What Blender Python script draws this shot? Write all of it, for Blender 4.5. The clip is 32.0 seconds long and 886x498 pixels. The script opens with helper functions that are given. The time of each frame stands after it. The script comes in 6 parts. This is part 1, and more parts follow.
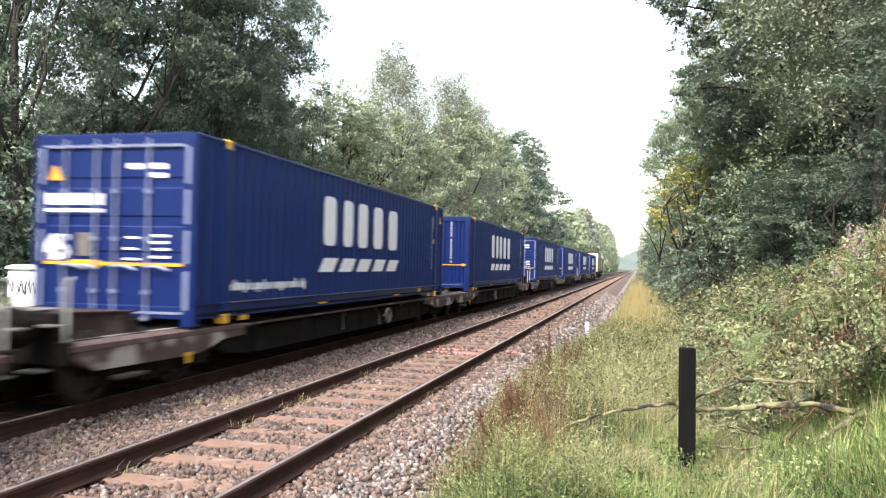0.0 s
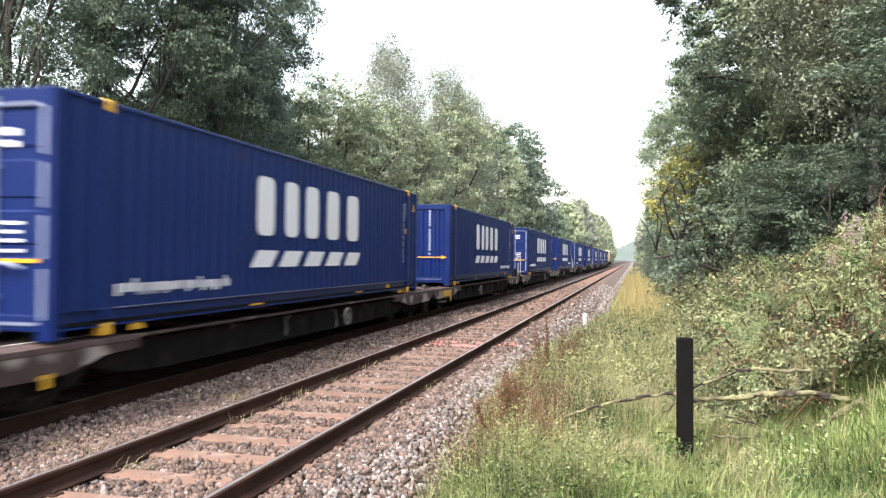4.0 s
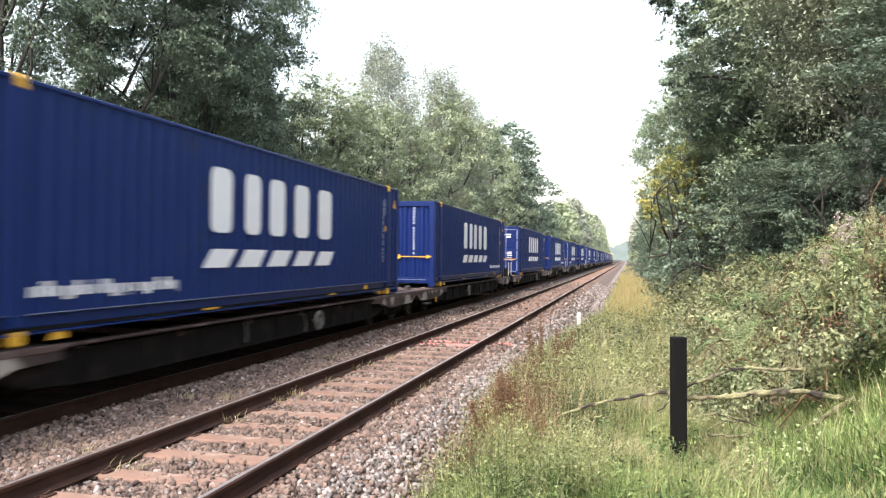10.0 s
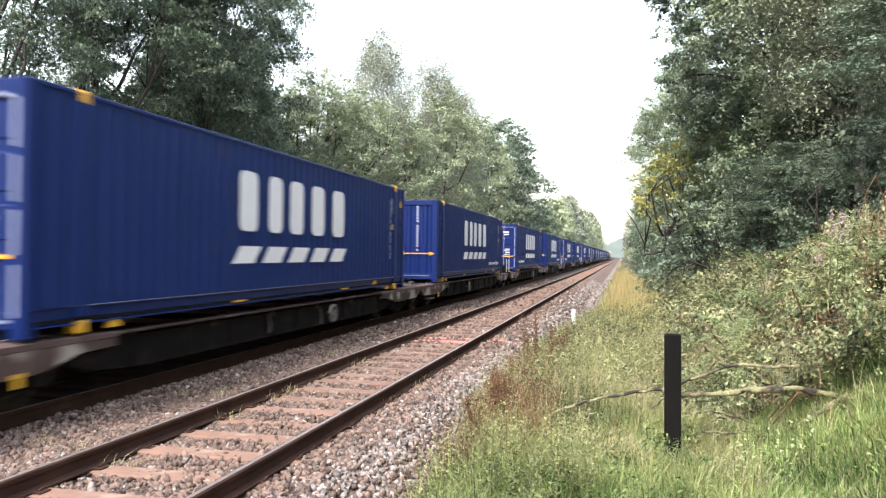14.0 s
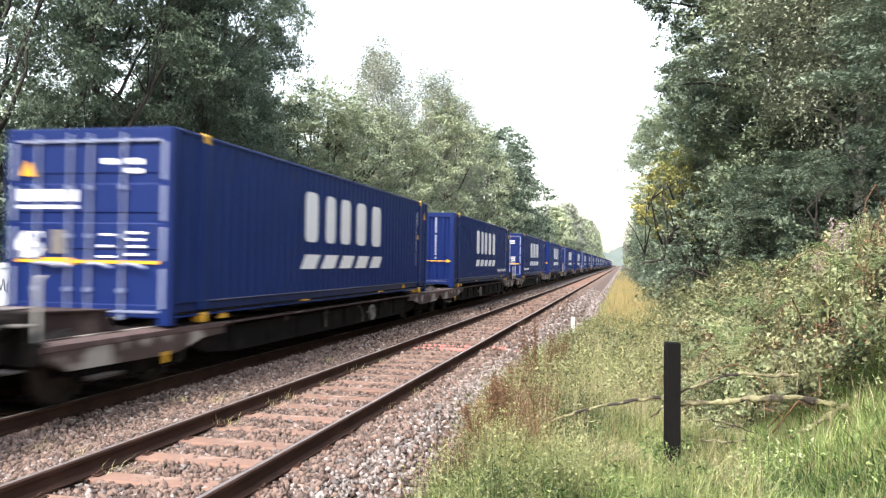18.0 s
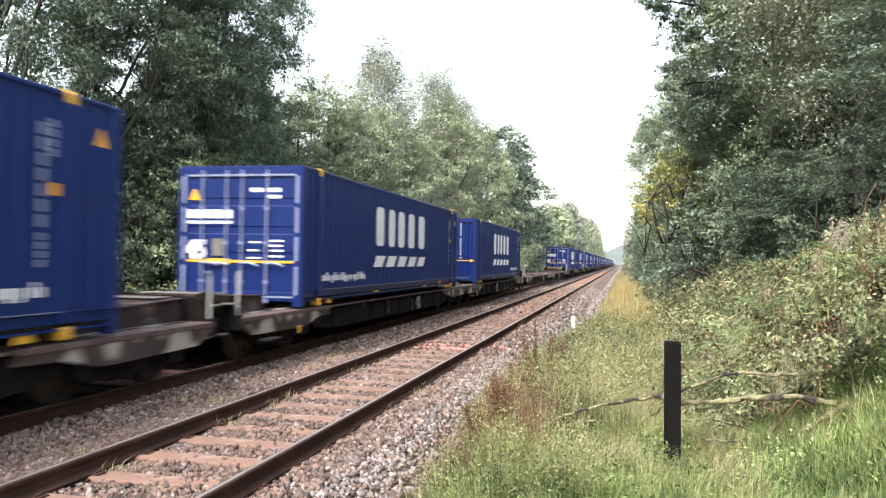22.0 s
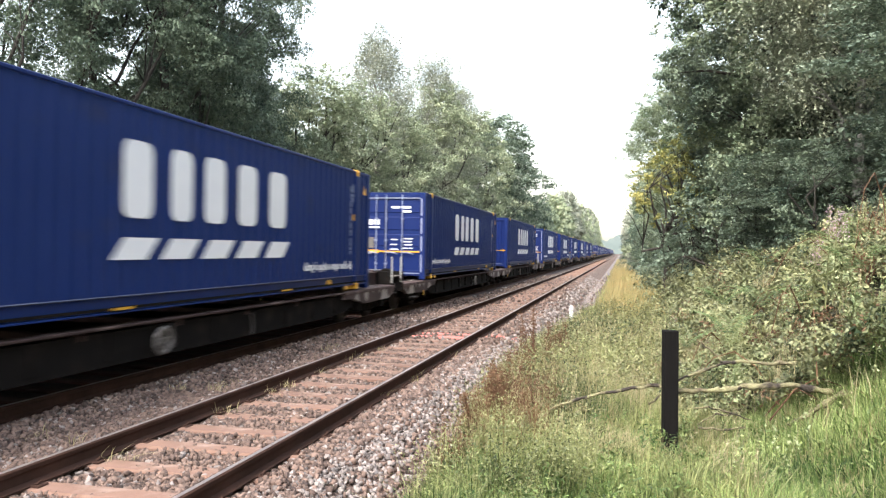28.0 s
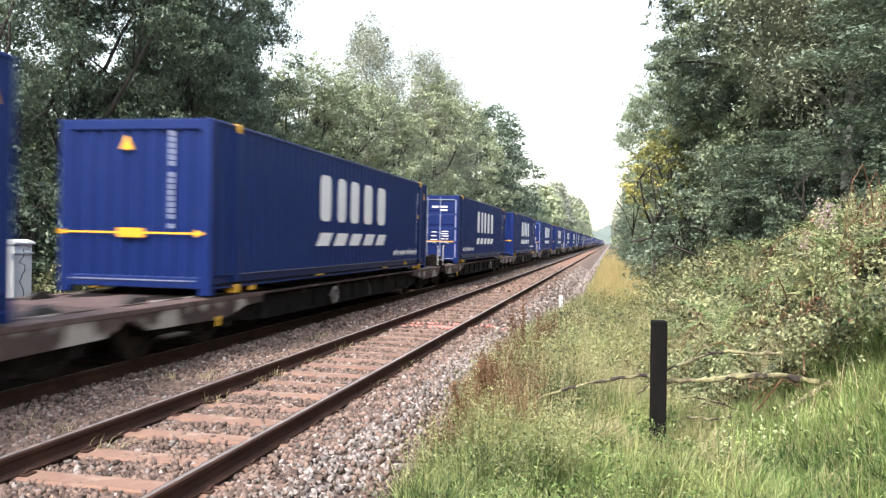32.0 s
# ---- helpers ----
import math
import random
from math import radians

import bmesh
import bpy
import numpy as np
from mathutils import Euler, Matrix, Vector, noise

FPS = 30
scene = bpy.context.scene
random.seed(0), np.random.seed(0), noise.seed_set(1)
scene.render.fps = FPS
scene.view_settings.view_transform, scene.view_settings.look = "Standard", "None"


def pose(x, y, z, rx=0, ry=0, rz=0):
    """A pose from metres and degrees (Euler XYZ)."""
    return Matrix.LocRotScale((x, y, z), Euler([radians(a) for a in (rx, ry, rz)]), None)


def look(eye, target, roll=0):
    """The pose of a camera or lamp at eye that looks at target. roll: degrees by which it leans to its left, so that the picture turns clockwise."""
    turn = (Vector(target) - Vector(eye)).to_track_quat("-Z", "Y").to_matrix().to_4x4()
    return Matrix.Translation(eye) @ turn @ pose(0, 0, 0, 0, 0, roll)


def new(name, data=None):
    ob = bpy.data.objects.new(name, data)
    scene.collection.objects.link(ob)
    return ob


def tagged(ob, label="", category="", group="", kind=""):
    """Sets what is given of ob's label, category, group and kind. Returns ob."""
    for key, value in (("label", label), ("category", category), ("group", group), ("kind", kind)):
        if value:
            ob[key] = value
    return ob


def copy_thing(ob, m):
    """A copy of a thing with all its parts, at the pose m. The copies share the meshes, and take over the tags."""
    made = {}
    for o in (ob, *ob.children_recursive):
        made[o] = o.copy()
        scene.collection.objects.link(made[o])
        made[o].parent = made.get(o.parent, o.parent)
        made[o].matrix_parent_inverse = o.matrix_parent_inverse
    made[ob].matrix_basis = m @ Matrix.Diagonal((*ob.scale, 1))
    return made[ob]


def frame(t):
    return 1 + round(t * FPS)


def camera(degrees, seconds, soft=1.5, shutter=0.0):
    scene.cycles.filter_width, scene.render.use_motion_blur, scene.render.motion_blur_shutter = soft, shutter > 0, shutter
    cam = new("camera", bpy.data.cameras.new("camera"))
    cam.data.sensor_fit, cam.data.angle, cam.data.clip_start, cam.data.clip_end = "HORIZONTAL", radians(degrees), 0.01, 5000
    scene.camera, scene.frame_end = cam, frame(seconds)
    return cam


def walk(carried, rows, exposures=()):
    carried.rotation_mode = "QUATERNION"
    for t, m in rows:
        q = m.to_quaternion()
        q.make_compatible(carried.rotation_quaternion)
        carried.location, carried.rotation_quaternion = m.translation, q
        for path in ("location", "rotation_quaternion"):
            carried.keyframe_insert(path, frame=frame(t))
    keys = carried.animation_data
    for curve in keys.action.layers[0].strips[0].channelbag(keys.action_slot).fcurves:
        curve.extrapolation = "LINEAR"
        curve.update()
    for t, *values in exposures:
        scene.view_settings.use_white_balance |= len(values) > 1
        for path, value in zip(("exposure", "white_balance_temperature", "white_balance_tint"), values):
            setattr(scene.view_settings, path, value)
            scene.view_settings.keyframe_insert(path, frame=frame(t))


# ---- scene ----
EYE = (0.0, 0.0, 1.682)          # the camera is held still beside the line and only turns
cam = camera(58.4, 32.0, soft=1.25, shutter=0.35)


def aim(yaw, pitch, roll):
    return pose(*EYE, 90 + pitch, 0, yaw) @ pose(0, 0, 0, 0, 0, roll)


walk(cam, [(t, aim(a, b, c)) for t, a, b, c in (
    (0, 13.787, 1.137, 1.221), (0.5, 13.679, 1.144, 1.123), (1, 13.592, 1.081, 0.987), (1.5, 13.72, 1.015, 0.967),
    (2, 13.766, 0.885, 1.044), (2.5, 13.727, 0.835, 1.018), (3, 13.711, 0.826, 0.815), (3.5, 13.648, 0.71, 0.705),
    (5.5, 13.305, 0.458, 0.63), (6, 13.357, 0.351, 0.676), (6.5, 13.409, 0.302, 0.654), (7, 13.453, 0.413, 0.547),
    (7.5, 13.366, 0.582, 0.581), (8, 13.399, 0.8, 0.461), (8.5, 13.552, 0.922, 0.561), (9, 13.582, 0.911, 0.719),
    (9.5, 13.499, 0.804, 0.703), (10, 13.131, 0.586, 0.6), (10.5, 12.866, 0.314, 0.565), (11, 12.892, 0.122, 0.514),
    (11.5, 12.984, 0.133, 0.531), (12, 13.005, 0.273, 0.564), (12.5, 12.95, 0.393, 0.602), (13, 12.86, 0.416, 0.686),
    (13.5, 12.788, 0.369, 0.721), (14, 12.776, 0.357, 0.709), (14.5, 12.747, 0.391, 0.744), (16.5, 12.685, 0.968, 0.99),
    (17, 12.671, 0.833, 1.011), (17.5, 12.717, 0.767, 0.99), (18, 12.761, 0.882, 0.947), (18.5, 12.764, 1.031, 0.943),
    (19, 12.79, 1.117, 0.881), (19.5, 12.881, 1.117, 0.872), (20, 12.789, 1.055, 0.921), (20.5, 12.654, 1.039, 0.861),
    (21, 12.792, 0.996, 0.857), (21.5, 12.899, 0.87, 0.891), (22, 12.783, 0.821, 0.949), (22.5, 12.54, 0.851, 0.878),
    (23, 12.514, 0.771, 0.951), (23.5, 12.711, 0.642, 0.979), (24, 12.95, 0.503, 1.044), (24.5, 13.016, 0.435, 1.069),
    (25, 12.985, 0.419, 0.967), (25.5, 13.02, 0.458, 0.869), (27.5, 12.817, 0.185, 0.908), (28, 12.639, 0.038, 0.942),
    (28.5, 12.481, -0.101, 0.904), (29, 12.348, -0.296, 0.942), (29.5, 12.132, -0.492, 0.991), (30, 11.975, -0.662, 0.972),
    (30.5, 11.979, -0.703, 1.003), (31, 11.957, -0.543, 1.047), (31.5, 11.962, -0.589, 1.149), (32, 11.92, -0.7, 1.18),
)])
# ---------------------------------------------------------------- light
scene.view_settings.exposure = 2.02
SUN_EL, SUN_AZ = 52.0, 200.0      # azimuth clockwise from +y (down the line)

world = bpy.data.worlds.new("overcast")
scene.world = world
world.use_nodes = True
wn = world.node_tree.nodes
wn.clear()
w_out = wn.new("ShaderNodeOutputWorld")
w_bg = wn.new("ShaderNodeBackground")
w_sky = wn.new("ShaderNodeTexSky")
w_hsv = wn.new("ShaderNodeHueSaturation")
w_sky.sky_type = "NISHITA"
w_sky.sun_disc = False
w_sky.sun_elevation = radians(SUN_EL)
w_sky.sun_rotation = radians(SUN_AZ)
w_sky.dust_density = 2.5
w_sky.air_density = 1.6
w_hsv.inputs["Saturation"].default_value = 0.52
w_bg.inputs["Strength"].default_value = 0.15
world.node_tree.links.new(w_sky.outputs[0], w_hsv.inputs["Color"])
world.node_tree.links.new(w_hsv.outputs[0], w_bg.inputs["Color"])
world.node_tree.links.new(w_bg.outputs[0], w_out.inputs[0])

sun = new("sun", bpy.data.lights.new("sun", "SUN"))
sun.data.energy = 1.3
sun.data.angle = radians(18)
sun.data.color = (1.0, 0.96, 0.9)
_d = Vector((math.sin(radians(SUN_AZ)) * math.cos(radians(SUN_EL)), math.cos(radians(SUN_AZ)) * math.cos(radians(SUN_EL)), math.sin(radians(SUN_EL))))
sun.matrix_world = look(_d * 60, (0, 0, 0))


# ---------------------------------------------------------------- materials
def hexa(r, g, b):
    return (r, g, b, 1.0)


def material(name, base, base2=None, rough=0.6, metal=0.0, scale=8.0, fine=60.0, bump=0.15, bump_dist=0.01,
             island=0.0, obj=0.0, stain=None, stain_scale=1.5, stain_lo=0.55, stain_hi=0.7, spec=0.5,
             stretch=(1, 1, 1), translucent=0.0, world_space=False, gain=1.6):
    """Two scales of noise between two colours, optional stains, and fine relief."""
    m = bpy.data.materials.new(name)
    m.use_nodes = True
    n, l = m.node_tree.nodes, m.node_tree.links
    p = n["Principled BSDF"]
    base2 = base2 or tuple(c * 0.75 for c in base)
    if world_space:
        src = n.new("ShaderNodeNewGeometry").outputs["Position"]
    else:
        src = n.new("ShaderNodeTexCoord").outputs["Object"]
    mp = n.new("ShaderNodeMapping")
    mp.inputs["Scale"].default_value = stretch
    l.new(src, mp.inputs["Vector"])
    a = n.new("ShaderNodeTexNoise")
    a.inputs["Scale"].default_value = scale
    a.inputs["Detail"].default_value = 6
    l.new(mp.outputs[0], a.inputs["Vector"])
    b = n.new("ShaderNodeTexNoise")
    b.inputs["Scale"].default_value = fine
    b.inputs["Detail"].default_value = 3
    l.new(mp.outputs[0], b.inputs["Vector"])
    mixf = n.new("ShaderNodeMath")
    mixf.operation = "MULTIPLY_ADD"
    mixf.inputs[1].default_value = 0.45
    l.new(b.outputs["Fac"], mixf.inputs[0])
    sc = n.new("ShaderNodeMath")
    sc.operation = "MULTIPLY_ADD"
    sc.inputs[1].default_value = gain
    sc.inputs[2].default_value = 0.28 - 0.5 * gain
    l.new(a.outputs["Fac"], sc.inputs[0])
    l.new(sc.outputs[0], mixf.inputs[2])
    fac = mixf.outputs[0]
    if island or obj:
        g = n.new("ShaderNodeNewGeometry") if island else n.new("ShaderNodeObjectInfo")
        r = g.outputs["Random Per Island"] if island else g.outputs["Random"]
        k = n.new("ShaderNodeMath")
        k.operation = "MULTIPLY_ADD"
        k.inputs[1].default_value = island or obj
        k.inputs[2].default_value = -0.5 * (island or obj)
        l.new(r, k.inputs[0])
        s = n.new("ShaderNodeMath")
        s.operation = "ADD"
        s.use_clamp = True
        l.new(fac, s.inputs[0])
        l.new(k.outputs[0], s.inputs[1])
        fac = s.outputs[0]
    mix = n.new("ShaderNodeMix")
    mix.data_type = "RGBA"
    mix.clamp_factor = True
    mix.inputs[6].default_value = hexa(*base)
    mix.inputs[7].default_value = hexa(*base2)
    l.new(fac, mix.inputs[0])
    col = mix.outputs[2]
    if stain:
        st = n.new("ShaderNodeTexNoise")
        st.inputs["Scale"].default_value = stain_scale
        st.inputs["Detail"].default_value = 8
        l.new(mp.outputs[0], st.inputs["Vector"])
        rp = n.new("ShaderNodeMapRange")
        rp.inputs["From Min"].default_value = stain_lo
        rp.inputs["From Max"].default_value = stain_hi
        l.new(st.outputs["Fac"], rp.inputs["Value"])
        m2 = n.new("ShaderNodeMix")
        m2.data_type = "RGBA"
        l.new(rp.outputs[0], m2.inputs[0])
        l.new(col, m2.inputs[6])
        m2.inputs[7].default_value = hexa(*stain)
        col = m2.outputs[2]
    l.new(col, p.inputs["Base Color"])
    p.inputs["Roughness"].default_value = rough
    p.inputs["Metallic"].default_value = metal
    p.inputs["Specular IOR Level"].default_value = spec
    if bump:
        bp = n.new("ShaderNodeBump")
        bp.inputs["Strength"].default_value = bump
        bp.inputs["Distance"].default_value = bump_dist
        l.new(b.outputs["Fac"], bp.inputs["Height"])
        l.new(bp.outputs[0], p.inputs["Normal"])
    if translucent:
        t = n.new("ShaderNodeBsdfTranslucent")
        l.new(col, t.inputs["Color"])
        ms = n.new("ShaderNodeMixShader")
        ms.inputs[0].default_value = translucent
        l.new(p.outputs[0], ms.inputs[1])
        l.new(t.outputs[0], ms.inputs[2])
        l.new(ms.outputs[0], n["Material Output"].inputs["Surface"])
    return m


M = {}
M["navy"] = material("navy_container_paint", (0.0040, 0.0175, 0.098), (0.0062, 0.023, 0.118), spec=0.22, rough=0.5, scale=0.9, fine=9, bump=0.04, stain=(0.018, 0.024, 0.06), stain_scale=2.2, stain_lo=0.6, stain_hi=0.85)
M["blue"] = material("blue_container_paint", (0.0026, 0.0125, 0.088), (0.0038, 0.0160, 0.100), spec=0.22, rough=0.48, scale=0.9, fine=9, bump=0.04, stain=(0.012, 0.022, 0.08), stain_scale=2.2, stain_lo=0.6, stain_hi=0.85)
M["white_paint"] = material("white_marking", (0.84, 0.83, 0.84), (0.76, 0.76, 0.79), rough=0.5, scale=3, fine=40, bump=0.02)
M["grey_steel"] = material("pale_galvanised_steel", (0.25, 0.28, 0.40), (0.19, 0.21, 0.31), rough=0.45, metal=0.15, scale=6, fine=50, bump=0.05)
M["yellow"] = material("yellow_paint", (0.72, 0.40, 0.03), (0.58, 0.31, 0.03), rough=0.5, scale=6, fine=40, bump=0.05, stain=(0.2, 0.13, 0.05), stain_scale=7, stain_lo=0.6, stain_hi=0.75)
M["orange"] = material("amber_stripe", (0.80, 0.37, 0.02), (0.70, 0.32, 0.02), rough=0.45, scale=5, fine=40, bump=0.02)
M["rubber"] = material("black_rubber", (0.012, 0.012, 0.013), rough=0.7)
M["rust_deck"] = material("rusted_wagon_deck", (0.105, 0.062, 0.056), (0.048, 0.029, 0.027), rough=0.85, scale=3, fine=45, bump=0.25, stain=(0.17, 0.12, 0.11), stain_scale=2.5)
M["end_box"] = material("grimy_rust_end_box", (0.060, 0.036, 0.034), (0.024, 0.016, 0.015), rough=0.85, spec=0.2, scale=3, fine=45, bump=0.3, stain=(0.15, 0.105, 0.095), stain_scale=2.2, stain_lo=0.55, stain_hi=0.66)
M["sill"] = material("dusty_brown_wagon_sill", (0.085, 0.056, 0.051), (0.042, 0.029, 0.027), rough=0.85, spec=0.25, scale=2.5, fine=40, bump=0.2, obj=0.8, stain=(0.33, 0.29, 0.26), stain_scale=1.6, stain_lo=0.50, stain_hi=0.58)
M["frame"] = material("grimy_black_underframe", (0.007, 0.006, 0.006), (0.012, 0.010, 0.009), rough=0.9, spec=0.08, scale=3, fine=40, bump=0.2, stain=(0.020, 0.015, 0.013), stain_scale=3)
M["worn_steel"] = material("dull_worn_steel", (0.20, 0.18, 0.17), (0.11, 0.095, 0.085), rough=0.55, metal=0.3, scale=6, fine=50)
M["wheel"] = material("worn_steel_wheel", (0.06, 0.048, 0.042), (0.03, 0.025, 0.022), rough=0.6, metal=0.4, scale=5, fine=50)
M["rail_side"] = material("rusty_rail", (0.072, 0.036, 0.026), (0.030, 0.017, 0.013), rough=0.9, spec=0.12, scale=3, fine=60, bump=0.2)
M["rail_head"] = material("polished_rail_head", (0.40, 0.35, 0.33), (0.28, 0.23, 0.21), rough=0.5, metal=0.75, scale=4, fine=80, bump=0.03, stretch=(1, 0.1, 1))
M["sleeper"] = material("rust_stained_sleeper", (0.235, 0.135, 0.098), (0.145, 0.082, 0.06), rough=0.9, scale=3, fine=50, bump=0.35, obj=0.7, stain=(0.28, 0.19, 0.15), stain_scale=3.5)
M["stone"] = material("brown_ballast_stone", (0.235, 0.158, 0.126), (0.050, 0.032, 0.026), rough=0.9, scale=9, fine=70, bump=0.3, island=0.9)
M["stone_part"] = material("brown_ballast_stone_single", (0.235, 0.158, 0.126), (0.050, 0.032, 0.026), rough=0.9, scale=9, fine=70, bump=0.3, obj=0.9)
M["stone_pale"] = material("pale_grey_ballast_stone", (0.36, 0.305, 0.280), (0.085, 0.070, 0.064), rough=0.9, scale=9, fine=70, bump=0.3, island=0.9)
M["bed"] = material("ballast_bed", (0.19, 0.128, 0.102), (0.055, 0.037, 0.030), rough=0.95, scale=14, fine=32, bump=0.9, bump_dist=0.05, world_space=True)
# far track bed and reddish sleepers, shade under the train put into their colour
M["fines"] = material("shade_darkened_fines", (0.062, 0.038, 0.032), (0.022, 0.015, 0.013), rough=0.95, scale=10, fine=45, bump=0.7, bump_dist=0.02, world_space=True)
M["shaded_timber"] = material("reddish_shaded_timber", (0.105, 0.048, 0.040), (0.045, 0.022, 0.019), rough=0.9, scale=3, fine=50, bump=0.35, obj=0.6)
M["cess"] = material("grey_cess_gravel", (0.26, 0.222, 0.205), (0.11, 0.092, 0.084), rough=0.95, scale=9, fine=26, bump=0.8, bump_dist=0.03, world_space=True)
M["soil"] = material("earth_and_thatch", (0.06, 0.052, 0.026), (0.03, 0.03, 0.016), rough=0.95, scale=1.2, fine=25, bump=0.6, bump_dist=0.04, world_space=True, stain=(0.10, 0.11, 0.035), stain_scale=0.5)
M["bark"] = material("furrowed_dark_bark", (0.055, 0.045, 0.036), (0.025, 0.021, 0.018), rough=0.95, scale=6, fine=30, bump=0.7, bump_dist=0.03, stretch=(1, 1, 0.25))
M["birch_bark"] = material("pale_birch_bark", (0.42, 0.40, 0.36), (0.10, 0.09, 0.08), rough=0.85, scale=4, fine=25, bump=0.3, stretch=(1, 1, 2.5))


def leaf(name, a, b, tr=0.2, rough=0.5, vary=0.28, scale=1.1, gain=2.6):
    return material(name, a, b, rough=rough, scale=scale, gain=gain, fine=9.0, bump=0.5, bump_dist=0.03, island=vary, translucent=tr, spec=0.26, world_space=True)


M["leaf_oak"] = leaf("dark_oak_leaves", (0.034, 0.06, 0.042), (0.225, 0.275, 0.185), tr=0.32)
M["leaf_dark"] = leaf("deep_green_leaves", (0.03, 0.057, 0.041), (0.265, 0.32, 0.225))
M["leaf_mid"] = leaf("mid_green_leaves", (0.092, 0.134, 0.078), (0.365, 0.41, 0.26))
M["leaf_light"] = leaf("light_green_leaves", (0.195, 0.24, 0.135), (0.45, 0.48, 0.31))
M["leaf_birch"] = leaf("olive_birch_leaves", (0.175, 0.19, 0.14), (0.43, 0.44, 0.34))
M["leaf_olive"] = leaf("olive_green_leaves", (0.125, 0.145, 0.098), (0.41, 0.43, 0.3))
M["leaf_shrub"] = leaf("fresh_shrub_leaves", (0.115, 0.162, 0.080), (0.42, 0.47, 0.275))
M["leaf_yellow"] = leaf("yellowing_leaves", (0.46, 0.41, 0.13), (0.26, 0.3, 0.12))
M["bramble"] = leaf("bramble_leaves", (0.038, 0.056, 0.027), (0.44, 0.435, 0.225), vary=0.45, scale=2.0)
M["bramble_dry"] = leaf("dry_bramble_leaves", (0.3, 0.165, 0.1), (0.12, 0.07, 0.04), vary=0.8)
M["grass"] = leaf("green_grass", (0.095, 0.16, 0.042), (0.52, 0.59, 0.25), tr=0.35, rough=0.45, vary=1.1)
M["grass_dry"] = leaf("straw_grass", (0.52, 0.44, 0.26), (0.26, 0.23, 0.11), tr=0.3, rough=0.6, vary=0.9)
M["grass_orange"] = leaf("seeding_tawny_grass", (0.52, 0.38, 0.18), (0.42, 0.37, 0.17), tr=0.3, rough=0.7)
M["grass_olive"] = leaf("olive_grass", (0.045, 0.07, 0.022), (0.38, 0.39, 0.17), tr=0.3, rough=0.5, vary=1.0)
M["weed_leaf"] = leaf("olive_weed_leaves", (0.04, 0.058, 0.024), (0.36, 0.36, 0.17), vary=0.9)
M["grass_seed"] = leaf("pale_grass_seed", (0.46, 0.40, 0.26), (0.34, 0.27, 0.17), tr=0.25, rough=0.7)
M["bramble_light"] = leaf("fresh_bramble_leaves", (0.15, 0.2, 0.085), (0.43, 0.46, 0.25), scale=2.0)
M["weed_dark"] = leaf("deep_green_weeds", (0.025, 0.055, 0.016), (0.2, 0.28, 0.09), vary=0.8)
M["weed"] = leaf("brown_dock_stalks", (0.10, 0.048, 0.03), (0.17, 0.095, 0.05), tr=0.1, rough=0.8)
M["fern"] = leaf("fern_fronds", (0.10, 0.16, 0.05), (0.17, 0.22, 0.09))
M["pink"] = leaf("pink_willowherb", (0.46, 0.28, 0.34), (0.44, 0.36, 0.36))
M["black_wood"] = material("tarred_black_wood", (0.004, 0.0036, 0.0036), (0.011, 0.0095, 0.009), spec=0.1, rough=0.85, scale=4, fine=50, bump=0.5, stretch=(1, 1, 0.15))
M["dead_wood"] = material("lichened_dead_branch", (0.27, 0.25, 0.13), (0.09, 0.065, 0.042), rough=0.95, scale=9, fine=60, bump=0.8, bump_dist=0.02, gain=2.6, stain=(0.035, 0.026, 0.020), stain_scale=7, stain_lo=0.52, stain_hi=0.60)
M["cabinet"] = material("off_white_cabinet_paint", (0.74, 0.75, 0.74), (0.66, 0.67, 0.66), rough=0.5, scale=2, fine=40, bump=0.04, stain=(0.55, 0.52, 0.45), stain_scale=2.5, stain_lo=0.6, stain_hi=0.8)
M["far_haze"] = material("hazed_far_woodland", (0.20, 0.235, 0.225), (0.15, 0.18, 0.175), rough=1.0, spec=0.0, scale=0.06, fine=0.4, bump=0.3)
M["pale_post"] = material("chalky_grey_paint", (0.46, 0.45, 0.42), (0.30, 0.29, 0.27), rough=0.7, scale=4, fine=40, bump=0.1, stain=(0.16, 0.12, 0.10), stain_scale=5)
M["ink"] = material("black_scrawl", (0.02, 0.02, 0.022), rough=0.6)
M["pinkpaint"] = material("pink_marking_paint", (0.70, 0.19, 0.16), (0.46, 0.15, 0.12), rough=0.85, scale=9, fine=50, bump=0.3)
M["loco_body"] = material("loco_cream_paint", (0.45, 0.36, 0.20), (0.38, 0.30, 0.17), rough=0.45)
M["loco_dark"] = material("loco_dark_paint", (0.03, 0.035, 0.05), rough=0.5)
M["glass"] = material("dark_cab_glass", (0.01, 0.012, 0.014), rough=0.1)
# ---------------------------------------------------------------- mesh helpers
def box(bm, x0, x1, y0, y1, z0, z1, bev=0.0):
    """An axis-aligned box with optionally chamfered vertical and long edges."""
    vs = [bm.verts.new(p) for p in ((x0, y0, z0), (x1, y0, z0), (x1, y1, z0), (x0, y1, z0), (x0, y0, z1), (x1, y0, z1), (x1, y1, z1), (x0, y1, z1))]
    fs = [bm.faces.new([vs[i] for i in q]) for q in ((0, 3, 2, 1), (4, 5, 6, 7), (0, 1, 5, 4), (1, 2, 6, 5), (2, 3, 7, 6), (3, 0, 4, 7))]
    if bev:
        es = list({e for f in fs for e in f.edges})
        bmesh.ops.bevel(bm, geom=es, offset=bev, segments=1, affect="EDGES", profile=0.5)
    return bm


